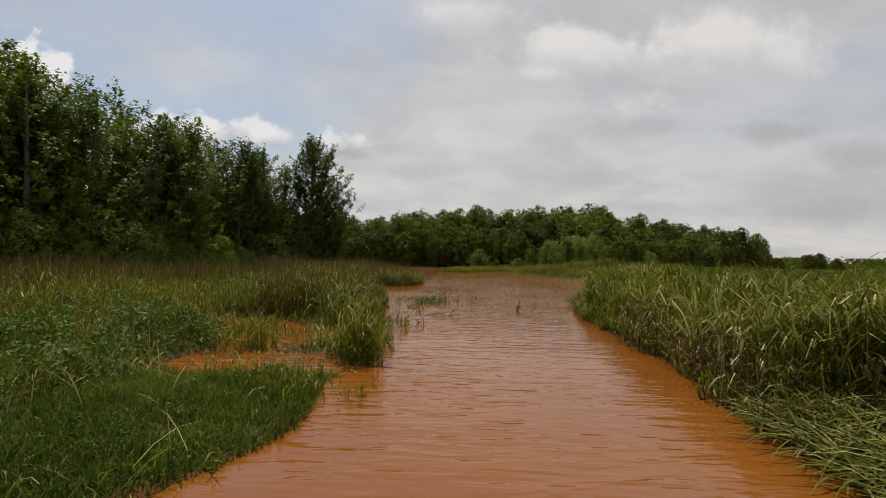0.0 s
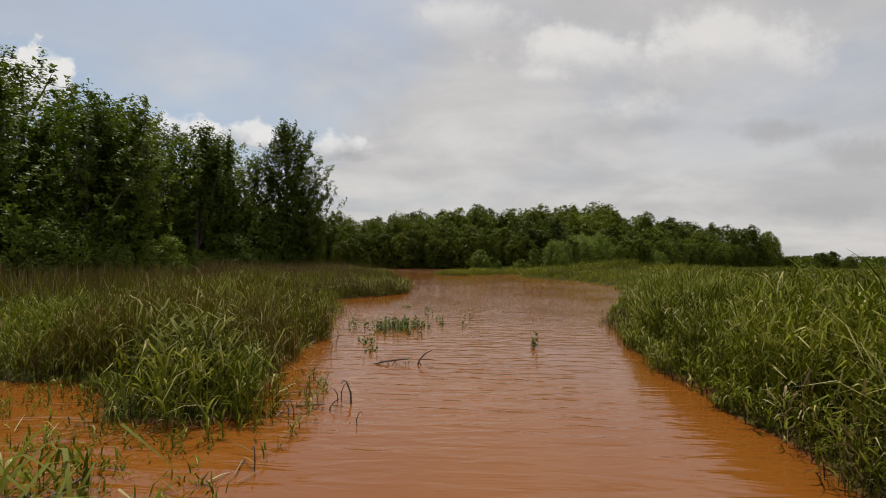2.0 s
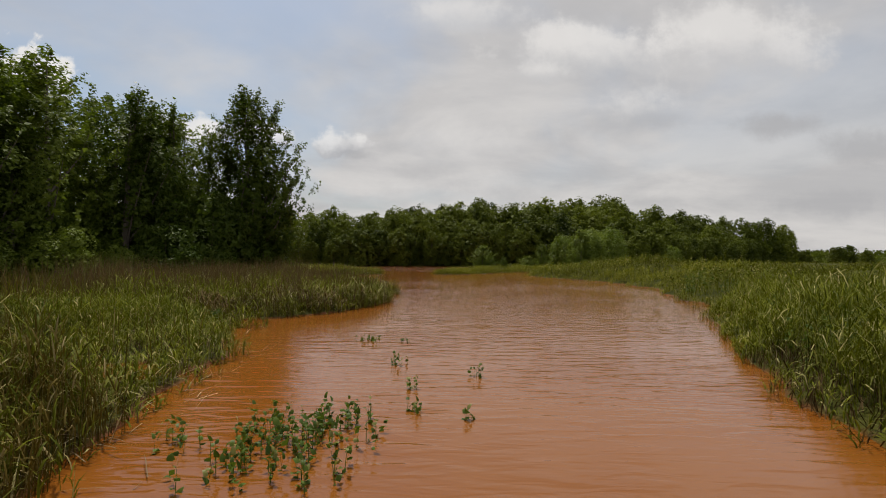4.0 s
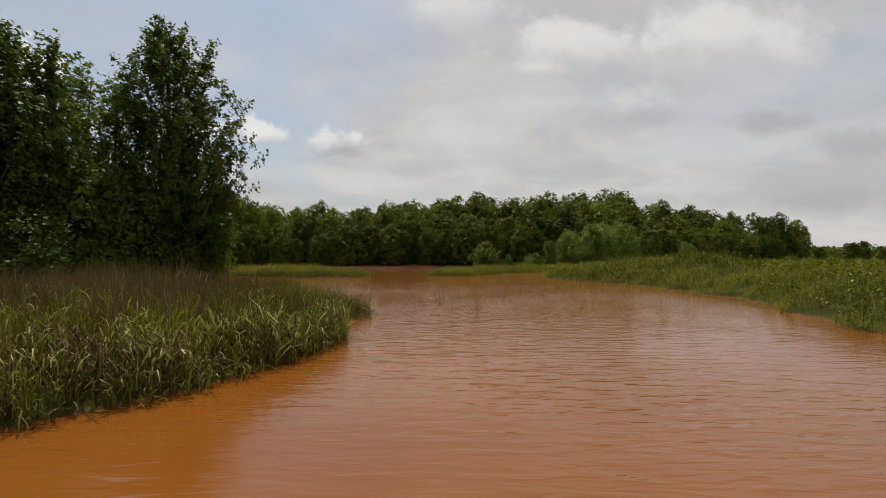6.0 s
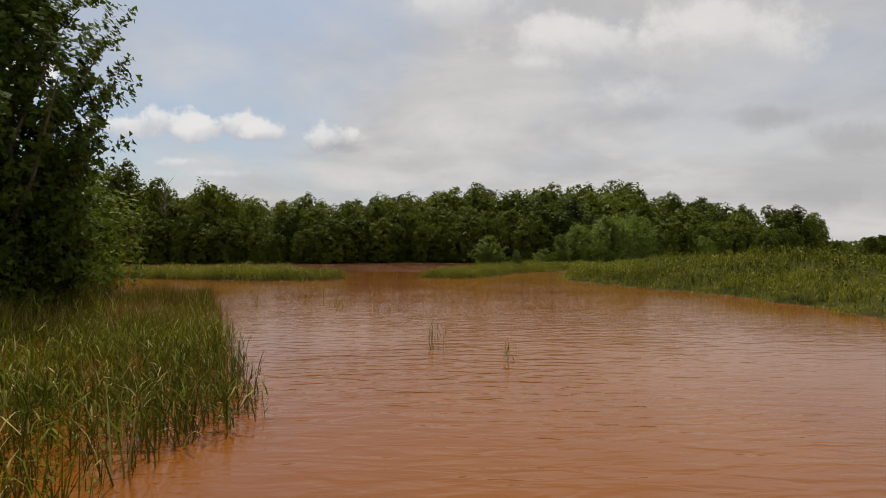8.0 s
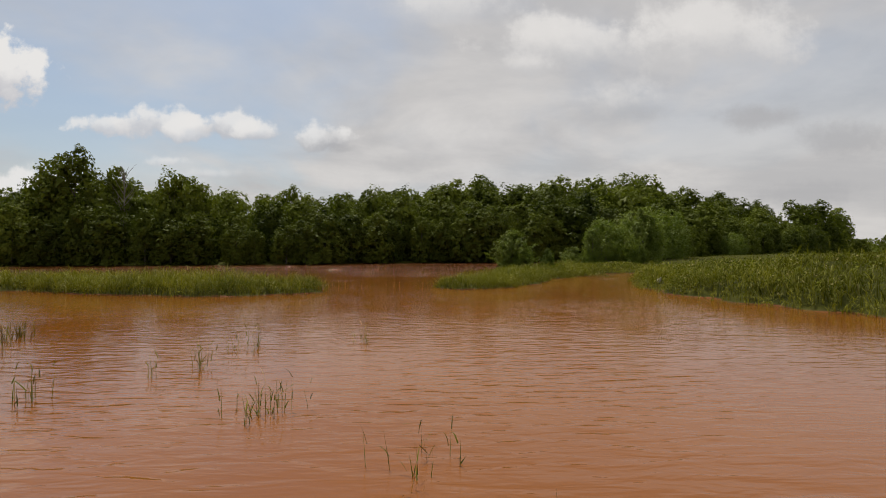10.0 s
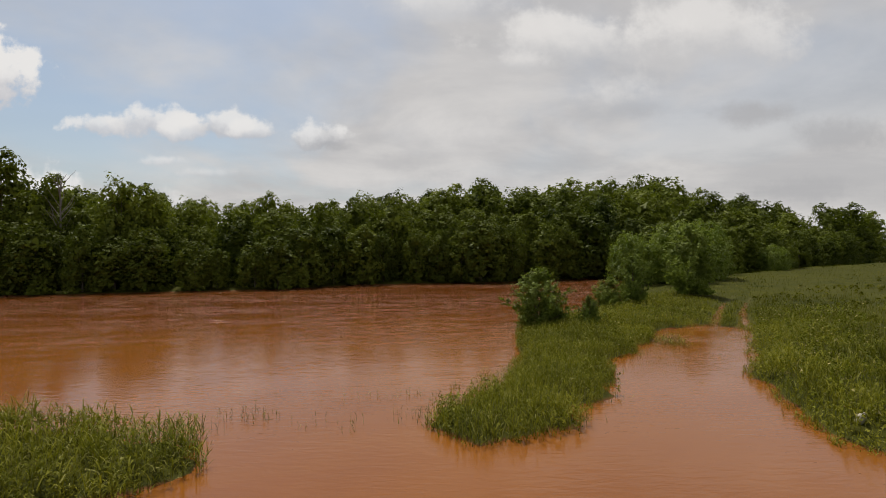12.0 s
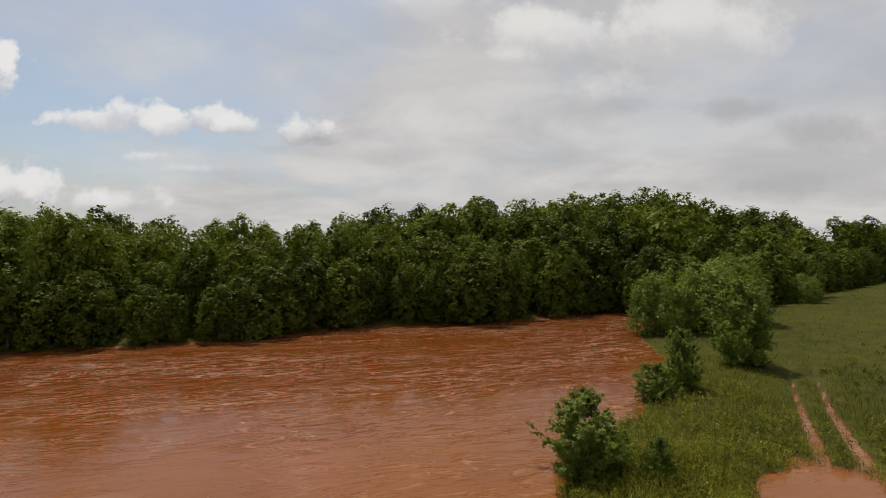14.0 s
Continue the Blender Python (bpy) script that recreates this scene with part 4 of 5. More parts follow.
def round_tree(name, seed, height, radius, foot, lobes, clumps, per_clump, leaf, leaf_mat, peak=0.5, size=0.46):
    """A full, rounded crown: overlapping heads of foliage, each covered with tufts of leaf sprays."""
    r = np.random.default_rng(seed)
    root = new(name)
    root.empty_display_size = 0.3
    thick_ = 0.013 * height + 0.02
    tubes = [tube([(0, 0, -0.25), (0.05, 0, height * 0.4), (0, 0.05, height * 0.85)], [thick_ * 1.3, thick_ * 0.8, thick_ * 0.15], 6)]
    cen, out, heads = [], [], []
    for k in range(lobes):
        q = (k + r.uniform(0, 1)) / lobes
        prof = 0.8 + 0.2 * math.sin(0.5 * math.pi * q / peak) if q < peak else math.sqrt(max(0.0, 1 - ((q - peak) / (1.05 - peak)) ** 2))
        lr = radius * size * r.uniform(0.75, 1.2) * (0.62 + 0.38 * prof)
        rad = max(0.0, radius * prof - lr * 0.7) * r.uniform(0.65, 1.05)
        g = k * 2.399 + r.uniform(-0.5, 0.5)
        c = np.array((math.cos(g) * rad, math.sin(g) * rad, height * (foot + (1 - foot) * q) - lr * 0.75 * q))
        if k % 3 == 0:
            z0 = max(0.05 * height, c[2] - rad - 0.1 * height)
            tubes.append(tube([(0, 0, z0), (c + (0, 0, z0)) / 2, c], [thick_ * 0.4, thick_ * 0.25, thick_ * 0.08], 5))
        d = r.normal(0, 1, (clumps, 3))
        d[:, 2] = d[:, 2] * 0.9 + 0.3
        d /= np.linalg.norm(d, axis=1, keepdims=True)
        tuft = c + d * (1, 1, 1.45) * lr * r.uniform(0.74, 1.08, (clumps, 1))
        p = np.repeat(tuft, per_clump, 0)
        o = np.repeat(d, per_clump, 0)
        spread = lr * 0.20 * np.repeat(r.uniform(0.7, 1.4, (clumps, 1)), per_clump, 0)
        off = np.clip(r.normal(0, 1, p.shape), -1.7, 1.7) * spread
        off -= o * (np.sum(off * o, 1, keepdims=True) * 0.45)
        cen.append(p + off)
        out.append(o + off / (np.linalg.norm(off, axis=1, keepdims=True) + 1e-9) * 0.7)
        heads.append((c, lr))
    tv, tq = join_tubes(tubes)
    part("trunk", mesh_of(name + "_trunk", tv, [tq], MAT_BARK, True), root, "grey-brown trunk with limbs")
    cen, out = np.concatenate(cen), np.concatenate(out)
    ok = cen[:, 2] > 0.05
    for c, lr in heads:
        ok &= np.linalg.norm((cen - c) / (1, 1, 1.45), axis=1) > 0.58 * lr
    v, t = chips(cen[ok], out[ok] * 1.6, leaf, r, 0.8)
    deep = np.concatenate([c + np.clip(r.normal(0, 0.28 * lr, (22, 3)), -0.4 * lr, 0.4 * lr) for c, lr in heads])
    deep = deep[deep[:, 2] > 0.1]
    v2, t2 = chips(deep, deep * (1, 1, 0) / radius, leaf * 2.6, r, 0.5)
    v, t = np.concatenate([v, v2]), np.concatenate([t, t2 + len(v)])
    part("crown", mesh_of(name + "_crown", v, [t], leaf_mat), root, "dense green leaves")
    return root


r2 = np.random.default_rng(21)
# the wood beside the track
near = [(plant("tree", 11, 11.0, 3.2, 0.02, 112, 8, 20, 0.097, MAT_LEAF, 0.32, 1.2, 7, 9), 11.0),
        (plant("tree", 12, 11.0, 2.9, 0.02, 112, 8, 20, 0.097, MAT_LEAF, 0.28, 1.4, 6, 9), 11.0),
        (plant("tree", 13, 11.0, 3.4, 0.02, 112, 8, 20, 0.097, MAT_LEAF, 0.36, 1.1, 8, 9), 11.0)]
rows = [(-21.5, 22.0, 10.4, 1.15), (-19.6, 25.4, 10.6, 1.1), (-18.6, 28.0, 9.8, 1.15), (-16.6, 30.6, 9.6, 1.1), (-15.6, 33.4, 10.2, 1.05), (-13.9, 35.8, 9.6, 1.05), (-13.2, 38.6, 9.8, 1.0), (-12.6, 40.8, 9.0, 0.85), (-17.6, 28.6, 7.4, 1.1), (-15.4, 31.6, 7.0, 1.1),
        (-25.5, 24.0, 13.6, 1.15), (-23.2, 28.2, 12.8, 1.1), (-21.0, 32.0, 12.4, 1.1), (-19.0, 35.6, 11.4, 1.1), (-17.0, 39.0, 10.6, 1.1), (-15.2, 42.6, 10.2, 1.05),
        (-22.6, 25.6, 11.4, 1.1), (-17.8, 33.4, 10.4, 1.1), (-15.0, 38.2, 10.0, 1.1), (-30, 27, 15.2, 1.2), (-27, 32.5, 14.4, 1.2), (-24, 37.5, 12.8, 1.2), (-20.5, 42.5, 11.4, 1.2)]
set_out(near, rows, "dense green cottonwood at the edge of the wood", "trees of the wood beside the track")
edge_tree = plant("tree", 31, 11.3, 2.7, 0.03, 124, 10, 46, 0.078, MAT_LEAF, 0.48, 1.3, 7, 30,
                  reach=((-25, 0.52, 1.35), (-10, 0.46, 1.42), (5, 0.56, 1.25), (-40, 0.40, 1.3), (-18, 0.62, 1.15)))
edge_tree.matrix_basis = stand(-10.1, 40.4)
tagged(edge_tree, "tall open-topped green tree at the end of the wood", "tree", "trees of the wood beside the track")
scrub = [(round_tree("bush", 71, 3.2, 1.8, 0.03, 14, 34, 20, 0.070, MAT_LEAF, 0.5), 3.2)]
rows = [(-20.5 + 10.2 * f + r2.uniform(-0.5, 0.5), 20.6 + 16.5 * f + r2.uniform(-0.5, 0.5), r2.uniform(1.6, 2.8), 1.1) for f in np.linspace(0, 1, 10)]
rows += [(-11.0, 38.2, 4.2, 0.9), (-10.2, 40.2, 3.4, 0.8), (-11.6, 42.5, 4.4, 1.0), (-12.6, 45.5, 4.2, 1.2), (-15.5, 48.5, 3.6, 1.2)]
set_out(scrub, rows, "dark green scrub under the wood's edge", "scrub under the wood", "bush")

# the wood across the river
front = [(round_tree("tree", 40 + k, 8.0, 2.9, 0.0, 17, 26, 13, 0.182, MAT_FAR, (0.35, 0.45, 0.5)[k], (0.46, 0.42, 0.50)[k]), 8.0) for k in range(3)]
tall = [(round_tree("tree", 50 + k, 14.0, 4.8, 0.06, 17, 24, 11, 0.29, MAT_FAR, (0.5, 0.6, 0.55, 0.65)[k], (0.44, 0.50, 0.46, 0.42)[k]), 14.0) for k in range(4)]
bank = [(-76, 101.8), (-60, 99.6), (-42, 99.4), (-30, 102.4), (-17.5, 104.4), (-10, 111.2), (5.8, 112.4), (13.3, 114.8), (26.5, 121.2), (45, 136)]
low_rows, tall_rows = [], []
for back, gap, lo, hi in ((0.6, 3.3, 5.0, 8.4), (5.5, 4.2, 8.0, 10.4), (14.0, 5.0, 10.6, 12.4), (25.0, 7.2, 12.6, 14.2), (40.0, 7.6, 14.6, 16.6)):
    s = r2.uniform(0, gap)
    while s < length(bank):
        x, y = along(bank, s)
        h = r2.uniform(lo, hi) * (1.08 if x > 8 else (0.84 if -38 < x < -13 else (0.94 if x < -12 else 1.0)))
        if back > 35 and x < 0:
            h *= 0.94
        row = (x + r2.uniform(-0.8, 0.8), y + back + r2.uniform(-0.4, 1.2) * (1 if back > 2 else 0.4), h, r2.uniform(0.85, 1.25))
        (low_rows if back < 8 else tall_rows).append(row)
        s += gap * r2.uniform(0.8, 1.2)
tall_rows += [(44, 150, 17.6, 0.9), (38, 152, 17.0, 0.9), (50, 154, 17.2, 0.9), (-50, 104.5, 14.6, 0.8), (-46.5, 106, 12.8, 0.8), (-54, 105, 13.0, 0.8), (-37, 105.5, 12.0, 0.75), (-34.5, 107, 11.0, 0.8),
              (-27, 126, 12.2, 0.9), (2, 128, 14.0, 0.9), (8, 130, 14.6, 0.9)]
set_out(front, low_rows, "leafy green tree leaning over the river's far bank", "trees across the river")
set_out(tall, tall_rows, "tall leafy green tree of the wood across the river", "trees across the river")
# the line of trees behind the field
low_rows, tall_rows = [], []
edge_line = [(25, 105), (41, 114.5), (60, 128.5), (85, 146.5), (101, 160)]
for back, gap, lo, hi in ((0, 5.2, 4.0, 7.0), (7.0, 6.4, 7.5, 10.5), (18, 8.8, 11.0, 14.5), (32, 10.5, 13.5, 16.5)):
    s = r2.uniform(0, gap)
    while s < length(edge_line):
        x, y = along(edge_line, s)
        q = s / length(edge_line)
        row = (x - 0.25 * back + r2.uniform(-1, 1), y + back + r2.uniform(-1.5, 1.5), r2.uniform(lo, hi) * (1.0 + 0.12 * min(1, 3 * q) - 0.10 * q), r2.uniform(0.95, 1.25))
        (low_rows if back < 8 else tall_rows).append(row)
        s += gap * r2.uniform(0.8, 1.25)
tall_rows += [(84, 150, 12.8, 1.1), (91, 153, 13.0, 1.15), (97, 156, 12.0, 1.1), (103, 161, 10.8, 1.0)]
low_rows += [(108, 160, 5.0, 1.2), (122, 166, 6.4, 1.3), (127, 168, 7.0, 1.2), (140, 176, 5.6, 1.2)]
set_out([(copy_scaled(p, p.matrix_basis), h) for p, h in front], low_rows, "leafy green tree behind the open field", "trees behind the field")
set_out([(copy_scaled(p, p.matrix_basis), h) for p, h in tall], tall_rows, "tall leafy green tree behind the open field", "trees behind the field")

# bushes on the spit and the river's bank
bush = [(plant("bush", 61, 3.0, 1.35, 0.02, 90, 9, 36, 0.042, MAT_BUSH, 0.4, 0.8, 7, 8), 3.0), (plant("bush", 62, 4.0, 1.35, 0.02, 90, 9, 36, 0.048, MAT_BUSH, 0.35, 1.0, 5, 8), 4.0)]
set_out(bush, [(5.3, 74.6, 3.3, 1.25), (14.6, 84.4, 3.8, 0.95), (12.4, 83.4, 2.1, 1.45), (21.8, 89.6, 6.4, 1.1), (7.9, 73.6, 1.7, 0.85)],
        "round green willow bush at the river's edge", "bushes along the river", "bush")
big = [(round_tree("bush", 63, 5.0, 3.0, 0.0, 18, 40, 16, 0.11, MAT_BUSH, 0.45, 0.42), 5.0)]
set_out(big, [(22.0, 101.8, 5.2, 1.0), (26.5, 101.5, 6.0, 1.0), (31.0, 104.5, 6.2, 1.0), (48.0, 116.0, 3.4, 1.0)],
        "wide green willow thicket on the river's bank", "bushes along the river", "bush")


# ---- far distance ----
def far_wood():
    n = 22000
    r = np.random.default_rng(5)
    q = r.random(n)
    x = 150 + 330 * q + r.normal(0, 8, n)
    y = 235 + 170 * q + r.normal(0, 10, n)
    top = 1.9 * np.maximum(0.15, -0.8 + 9.0 * (lumps(x, y * 0, 30, 3) - 0.25) + 3.0 * lumps(x, y * 0, 9, 4)) * (0.8 + 0.5 * q)
    z = 0.2 + top * r.random(n) ** 0.75
    v, t = leaves(np.stack([x, y, z], 1), np.tile((0.0, -1.2, -0.1), (n, 1)), 0.8, r)
    return tagged(new("far_woodland", mesh_of("far_woodland", v, [t], MAT_FAR)), "low green woodland on the far horizon", "woodland", kind="stuff")


far_wood()


def utility_pole(x, y, h):
    root = new("utility_pole")
    v, q = tube([(0, 0, -0.5), (0, 0, h * 0.5), (0, 0, h)], [0.16, 0.14, 0.11], 8)
    part("pole", mesh_of("pole", v, [q], MAT_WOOD, True), root)
    v, q = tube([(-1.1, 0, h - 0.5), (0, 0.0, h - 0.5), (1.1, 0, h - 0.5)], [0.07, 0.07, 0.07], 6)
    part("crossarm", mesh_of("crossarm", v, [q], MAT_WOOD), root)
    root.matrix_basis = stand(x, y)
    return tagged(root, "weathered wooden utility pole beyond the field", "utility pole")


utility_pole(111.0, 122.5, 8.0)


def dead_tree(x, y, h, seed):
    r = np.random.default_rng(seed)
    root = new("dead_tree")
    v, q = tube([(0, 0, -0.3), (0.1, 0, h * 0.5), (0.0, 0.1, h)], [0.16, 0.10, 0.03], 6)
    part("trunk", mesh_of("dead_trunk", v, [q], MAT_WOOD, True), root)
    tubes = []
    for k in range(22):
        z = h * r.uniform(0.4, 0.95)
        g, ln = r.uniform(0, 6.28), h * r.uniform(0.12, 0.26)
        a = np.array((0.05, 0.05, z))
        b = a + ln * np.array((0.5 * math.cos(g), 0.5 * math.sin(g), 0.85))
        tubes.append(tube([a, (a + b) / 2 + r.normal(0, 0.1, 3), b], [0.05, 0.035, 0.012], 5))
    v, q = join_tubes(tubes)
    part("branches", mesh_of("dead_branches", v, [q], MAT_WOOD), root, "bare grey branches")
    root.matrix_basis = stand(x, y)
    return tagged(root, "bare grey dead tree among the green wood", "tree")


dead_tree(-43.0, 104.0, 12.6, 3)


# ---- plants and drift in the water ----
def clump(name, label, x, y, count, spread, tall, leaf, width, mat, seed, per=4, droop=1.2, category="plant", group="", kind=""):
    """A tuft of stems with arching leaves."""
    global rng
    keep, rng = rng, np.random.default_rng(seed)
    px, py = rng.normal(0, spread, count), rng.normal(0, spread, count)
    h = tall * rng.uniform(0.5, 1.1, count)
    sets = stalks(px, py, np.full(count, -0.12), h + 0.12, per, leaf, width, droop)
    rng = keep
    ob = new(name)
    ob.empty_display_size = 0.1
    for piece, some in (("tuft_core", sets[:1]), ("foliage", sets[1:])):
        v, f = join(some)
        tagged(part(piece, mesh_of(name + "_" + piece, v, f, mat), ob), kind="stuff")
    ob.matrix_basis = pose(x, y, max(0.0, float(land(np.array([float(x)]), np.array([float(y)]))[0])))
    return tagged(ob, label, category, group, kind)


for n, (x, y, c, sp, h) in enumerate([(-0.24, 8.55, 60, 0.13, 0.55), (-0.36, 8.78, 34, 0.12, 0.50), (-1.0, 11.7, 60, 0.22, 0.50), (-0.55, 11.8, 44, 0.16, 0.46), (-1.9, 9.35, 44, 0.16, 0.42), (-0.08, 9.75, 9, 0.05, 0.22),
                                      (-2.6, 10.6, 20, 0.14, 0.30), (-1.0, 10.2, 22, 0.14, 0.26), (-2.9, 23.6, 30, 0.18, 0.42), (10.4, 70.2, 90, 0.5, 0.34), (9.4, 71.0, 40, 0.35, 0.3)]):
    clump("grass_clump", "arching green grass clump at the water's edge", x, y, c, sp, h, 0.42, 0.024, MAT_GRASS, 100 + n, 5, 1.5, "grass", "grass clumps along the bank")
for n, (x, y, c, sp, h) in enumerate([(-1.25, 12.15, 60, 0.20, 0.56), (-0.85, 12.25, 46, 0.16, 0.50), (-1.6, 12.6, 50, 0.20, 0.60), (4.05, 7.2, 40, 0.14, 0.80), (4.2, 6.85, 44, 0.14, 0.78), (4.5, 6.7, 40, 0.14, 0.80), (3.98, 7.75, 36, 0.13, 0.80), (3.92, 8.4, 24, 0.14, 0.72), (4.05, 9.3, 20, 0.16, 0.72), (4.2, 10.6, 18, 0.18, 0.70), (-1.2, 28.1, 50, 0.18, 0.52), (-1.05, 28.8, 44, 0.16, 0.50), (-1.7, 27.6, 50, 0.20, 0.52), (-2.3, 26.6, 40, 0.20, 0.55), (-0.95, 29.6, 36, 0.16, 0.55), (-0.35, 9.2, 14, 0.10, 0.52)]):
    clump("grass_clump", "pale arching grass clump drooping to the water", x, y, c, sp, h, 0.62, 0.028, MAT_LODGED, 240 + n, 4, 2.0, "grass", "grass clumps along the bank")
for n, (x, y, c, sp, h) in enumerate([(1.1, 36.8, 12, 0.07, 0.42), (2.2, 35.9, 8, 0.06, 0.34), (-0.3, 41.9, 12, 0.2, 0.30), (0.3, 41.0, 6, 0.14, 0.24), (-3.5, 45.1, 12, 0.10, 0.45), (-3.3, 46.4, 14, 0.22, 0.40),
                                      (-3.9, 44.7, 5, 0.06, 0.30), (-1.9, 43.2, 26, 0.16, 0.34), (8.9, 28.4, 10, 0.08, 0.30), (-0.9, 60.9, 16, 0.3, 0.42), (-2.4, 60.4, 10, 0.25, 0.34),
                                      (4.6, 64.0, 30, 0.25, 0.34), (8.0, 68.2, 12, 0.16, 0.30), (-1.6, 47.0, 8, 0.1, 0.3), (-4.6, 43.6, 12, 0.15, 0.4), (-5.2, 61.3, 26, 0.35, 0.36), (-4.6, 61.0, 14, 0.22, 0.40),
                                      (-5.7, 59.9, 22, 0.28, 0.42), (-2.5, 62.8, 8, 0.3, 0.24), (-0.6, 62.8, 18, 0.32, 0.30), (-1.4, 62.6, 9, 0.22, 0.28), (0.2, 63.3, 14, 0.25, 0.32), (-3.4, 60.6, 8, 0.3, 0.26)]):
    clump("reed_tuft", "thin green reeds standing out of the flood", x, y, c, sp, h, 0.28, 0.014, MAT_GRASS, 140 + n, 2, 0.6, "reeds", "reeds in the water")
for n, (x, y, c, sp, h) in enumerate([(0.2, 16.9, 60, 0.26, 0.26), (0.45, 17.6, 50, 0.22, 0.26), (0.05, 17.4, 26, 0.18, 0.28), (-0.1, 15.6, 10, 0.07, 0.13), (0.7, 20.1, 8, 0.08, 0.18), (1.1, 18.1, 5, 0.05, 0.17), (1.0, 18.9, 4, 0.05, 0.16),
                                      (1.6, 17.9, 4, 0.03, 0.16), (1.75, 19.5, 5, 0.04, 0.20), (2.70, 15.4, 9, 0.035, 0.27), (-0.6, 17.2, 9, 0.08, 0.28), (0.05, 22.0, 14, 0.13, 0.12), (0.62, 21.9, 5, 0.06, 0.10),
                                      (0.1, 14.7, 6, 0.12, 0.16)]):
    clump("water_weed", "drowned weed with dark leaves above the water", x, y, c, sp, h * 0.85, 0.15, 0.050, MAT_WEED, 180 + n, 5, 1.5, "weed", kind="stuff")


def drift_branch(x, y, turn, scale, seed):
    """A bent dead branch lying in the water, with side twigs."""
    r = np.random.default_rng(seed)
    root = new("drift_branch")
    v, q = tube([(-0.62, 0.0, -0.01), (-0.35, 0.02, 0.05), (-0.1, 0.0, 0.09), (0.1, 0.03, 0.10)], [0.012, 0.016, 0.015, 0.010], 6)
    part("stem", mesh_of("drift_stem", v, [q], MAT_DRIFT, True), root)
    tubes = [tube([(0.2, 0, -0.1), (0.26, 0.02, 0.08), (0.36, 0.0, 0.20), (0.50, -0.02, 0.28)], [0.016, 0.014, 0.012, 0.007], 6),
             tube([(0.28, 0, 0.10), (0.42, 0.1, 0.09), (0.56, 0.18, 0.04)], [0.011, 0.008, 0.004], 5),
             tube([(0.26, 0, 0.05), (0.32, -0.08, -0.02), (0.37, -0.14, -0.10)], [0.012, 0.010, 0.008], 5)]
    for k in range(7):
        a = np.array((r.uniform(-0.5, 0.1), r.uniform(-0.05, 0.05), 0.05))
        tubes.append(tube([a, a + (r.normal(0, 0.05), -0.05, 0.01), a + (r.normal(0, 0.08), -0.1, -0.12)], [0.009, 0.007, 0.004], 5))
    for k, (v, q) in enumerate(tubes):
        part("twig", mesh_of("drift_twig", v, [q], MAT_DRIFT, True), root)
    root.matrix_basis = pose(x, y, 0, 0, 0, turn) @ Matrix.Scale(scale, 4)
    return tagged(root, "grey dead branch sticking out of the muddy water", "branch")


drift_branch(0.72, 13.9, 0, 0.72, 1)
drift_branch(-0.9, 9.7, 40, 0.8, 2)
drift_branch(0.12, 11.9, -15, 0.42, 3)


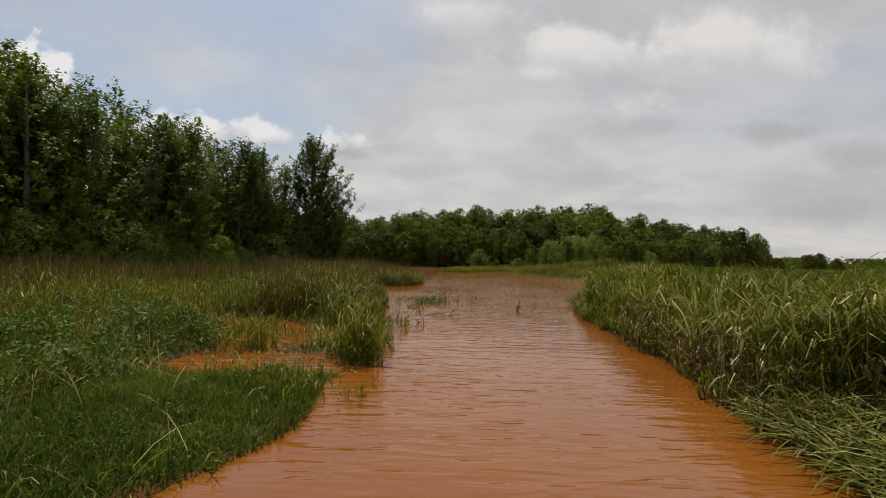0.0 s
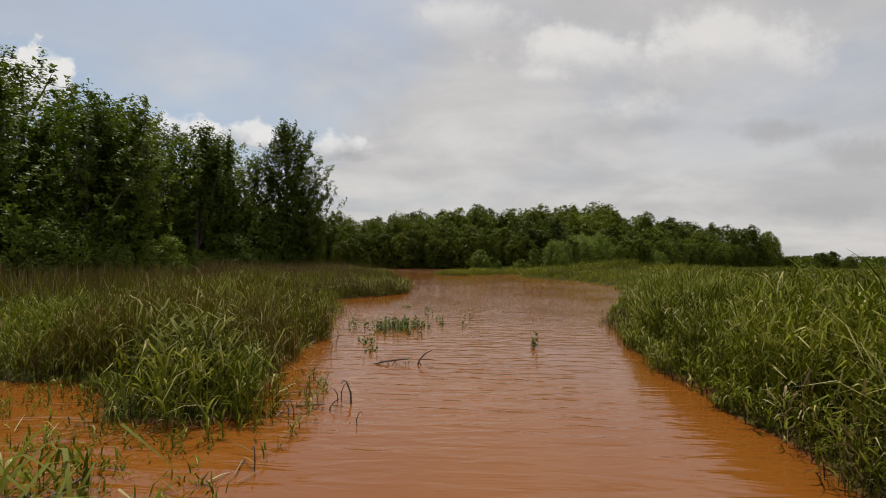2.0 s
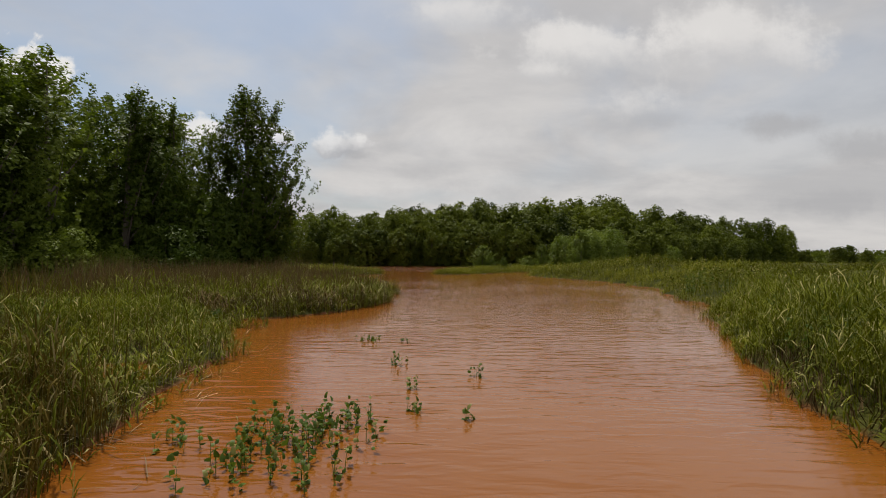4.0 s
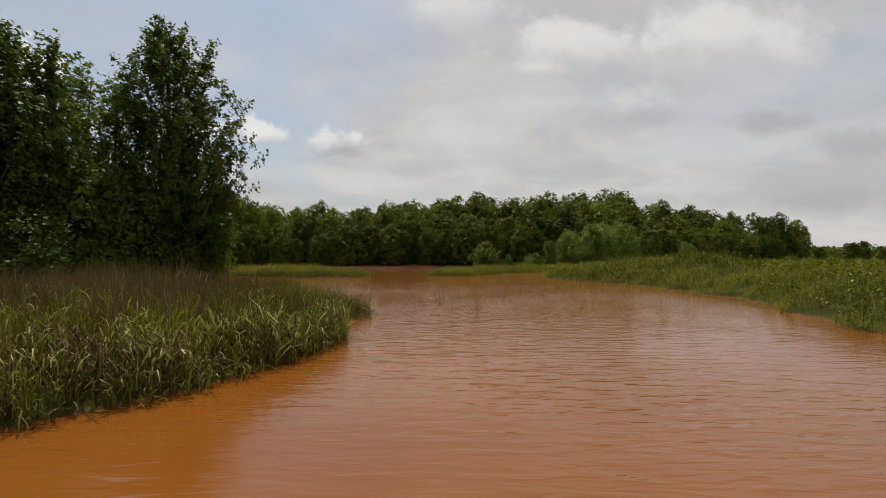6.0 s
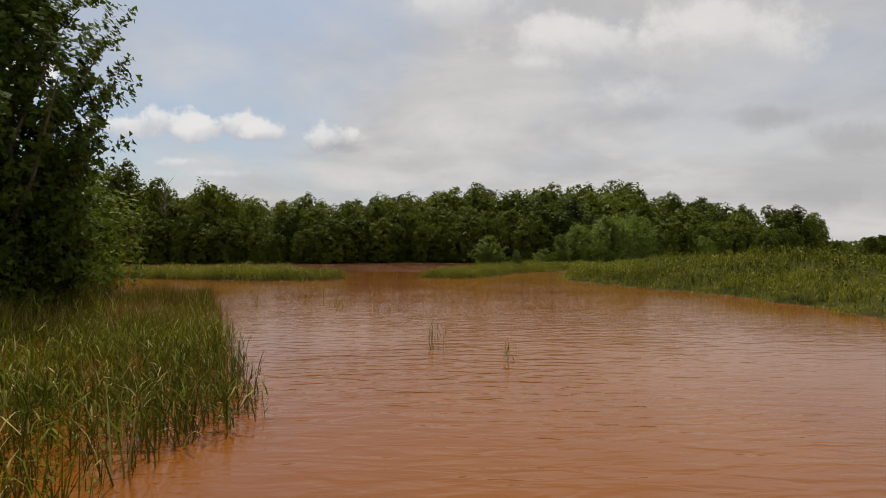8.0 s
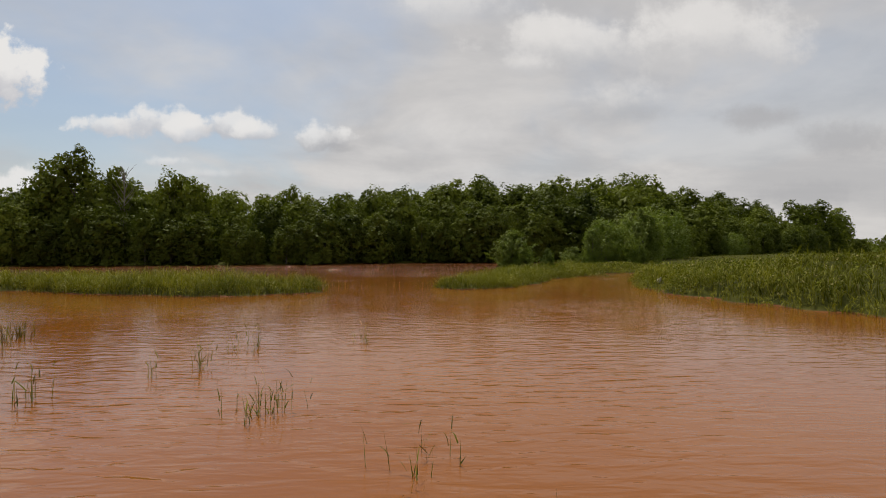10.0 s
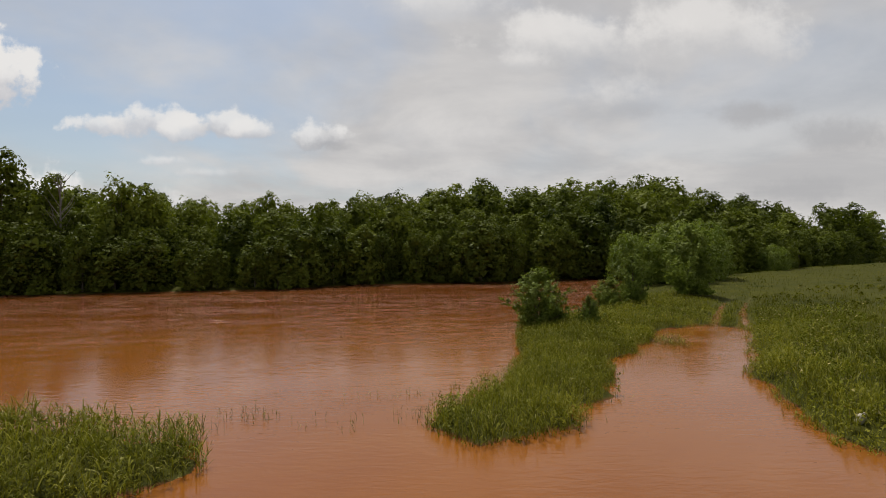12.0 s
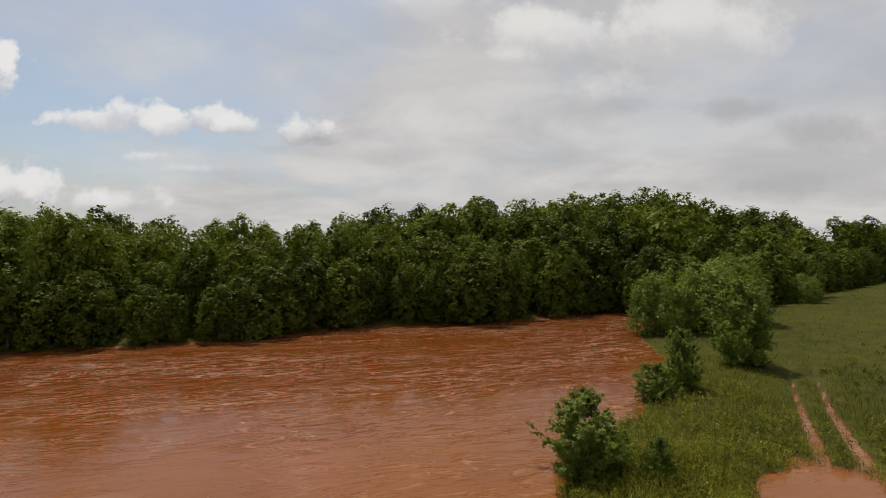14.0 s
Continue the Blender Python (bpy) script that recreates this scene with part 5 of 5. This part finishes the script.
def dead_stalk(x, y, h, lean, way, thickness=0.007):
    """A broken stalk of last year's weeds standing in the water, bent over near its top."""
    a = math.radians(way)
    out = np.array((math.cos(a), math.sin(a), 0.0))
    tip = out * lean + (0, 0, h)
    root = new("dead_stalk")
    v, q = tube([(0, 0, -0.15), tip * 0.5 - out * 0.02, tip * 0.93], [thickness, thickness * 0.9, thickness * 0.7], 5)
    part("stem", mesh_of("stalk_stem", v, [q], MAT_DRIFT, True), root)
    v, q = tube([tip * 0.93, tip + out * 0.03, tip + out * (0.06 + lean * 0.3) - (0, 0, 0.05)], [thickness * 0.7, thickness * 0.5, thickness * 0.2], 5)
    part("broken_tip", mesh_of("stalk_tip", v, [q], MAT_DRIFT, True), root)
    root.matrix_basis = pose(x, y, 0)
    return tagged(root, "dark broken weed stalk standing in muddy water", "stalk", "dead stalks in the shallows")


for x, y, h, lean, way, thickness in [(0.38, 12.1, 0.20, 0.10, 140, 0.011), (0.26, 12.2, 0.16, 0.02, 30, 0.006), (0.22, 12.15, 0.13, 0.03, 200, 0.006), (-0.12, 12.3, 0.14, 0.02, 90, 0.006),
                                      (-0.02, 11.6, 0.16, 0.05, 150, 0.006), (-0.1, 11.7, 0.12, 0.05, 160, 0.006), (0.55, 11.5, 0.10, 0.01, 60, 0.005), (-0.25, 13.0, 0.18, 0.03, 20, 0.006),
                                      (0.05, 10.6, 0.14, 0.04, 120, 0.006), (-0.35, 14.2, 0.22, 0.03, 70, 0.006), (-0.5, 15.1, 0.20, 0.05, 10, 0.006), (1.62, 30.4, 0.04, 0.01, 40, 0.006)]:
    dead_stalk(x, y, h, lean, way, thickness)


def plastic_jug(x, y, turn):
    """A washed-up jug: rounded body, neck with a cap, and a bowed handle."""
    root = new("plastic_jug")
    v, q = tube([(0, 0, 0.0), (0, 0, 0.012), (0, 0, 0.05), (0, 0, 0.17), (0, 0, 0.22), (0, 0, 0.255), (0, 0, 0.262)], [0.02, 0.075, 0.085, 0.085, 0.072, 0.032, 0.024], 16)
    part("body", mesh_of("jug_body", v, [q], MAT_JUG, True), root)
    v, q = tube([(0, 0, 0.258), (0, 0, 0.262), (0, 0, 0.288), (0, 0, 0.292)], [0.004, 0.026, 0.026, 0.004], 14)
    part("cap", mesh_of("jug_cap", v, [q], MAT_JUG), root)
    v, q = tube([(0.07, 0, 0.15), (0.115, 0, 0.16), (0.115, 0, 0.22), (0.06, 0, 0.235)], [0.012, 0.012, 0.012, 0.012], 8)
    part("handle", mesh_of("jug_handle", v, [q], MAT_JUG, True), root)
    z = float(land(np.array([x]), np.array([y]))[0])
    root.matrix_basis = pose(x, y, z + 0.02, 24, 8, turn)
    return tagged(root, "dirty white plastic jug washed up in bank grass", "jug")


plastic_jug(9.5, 59.5, 40)
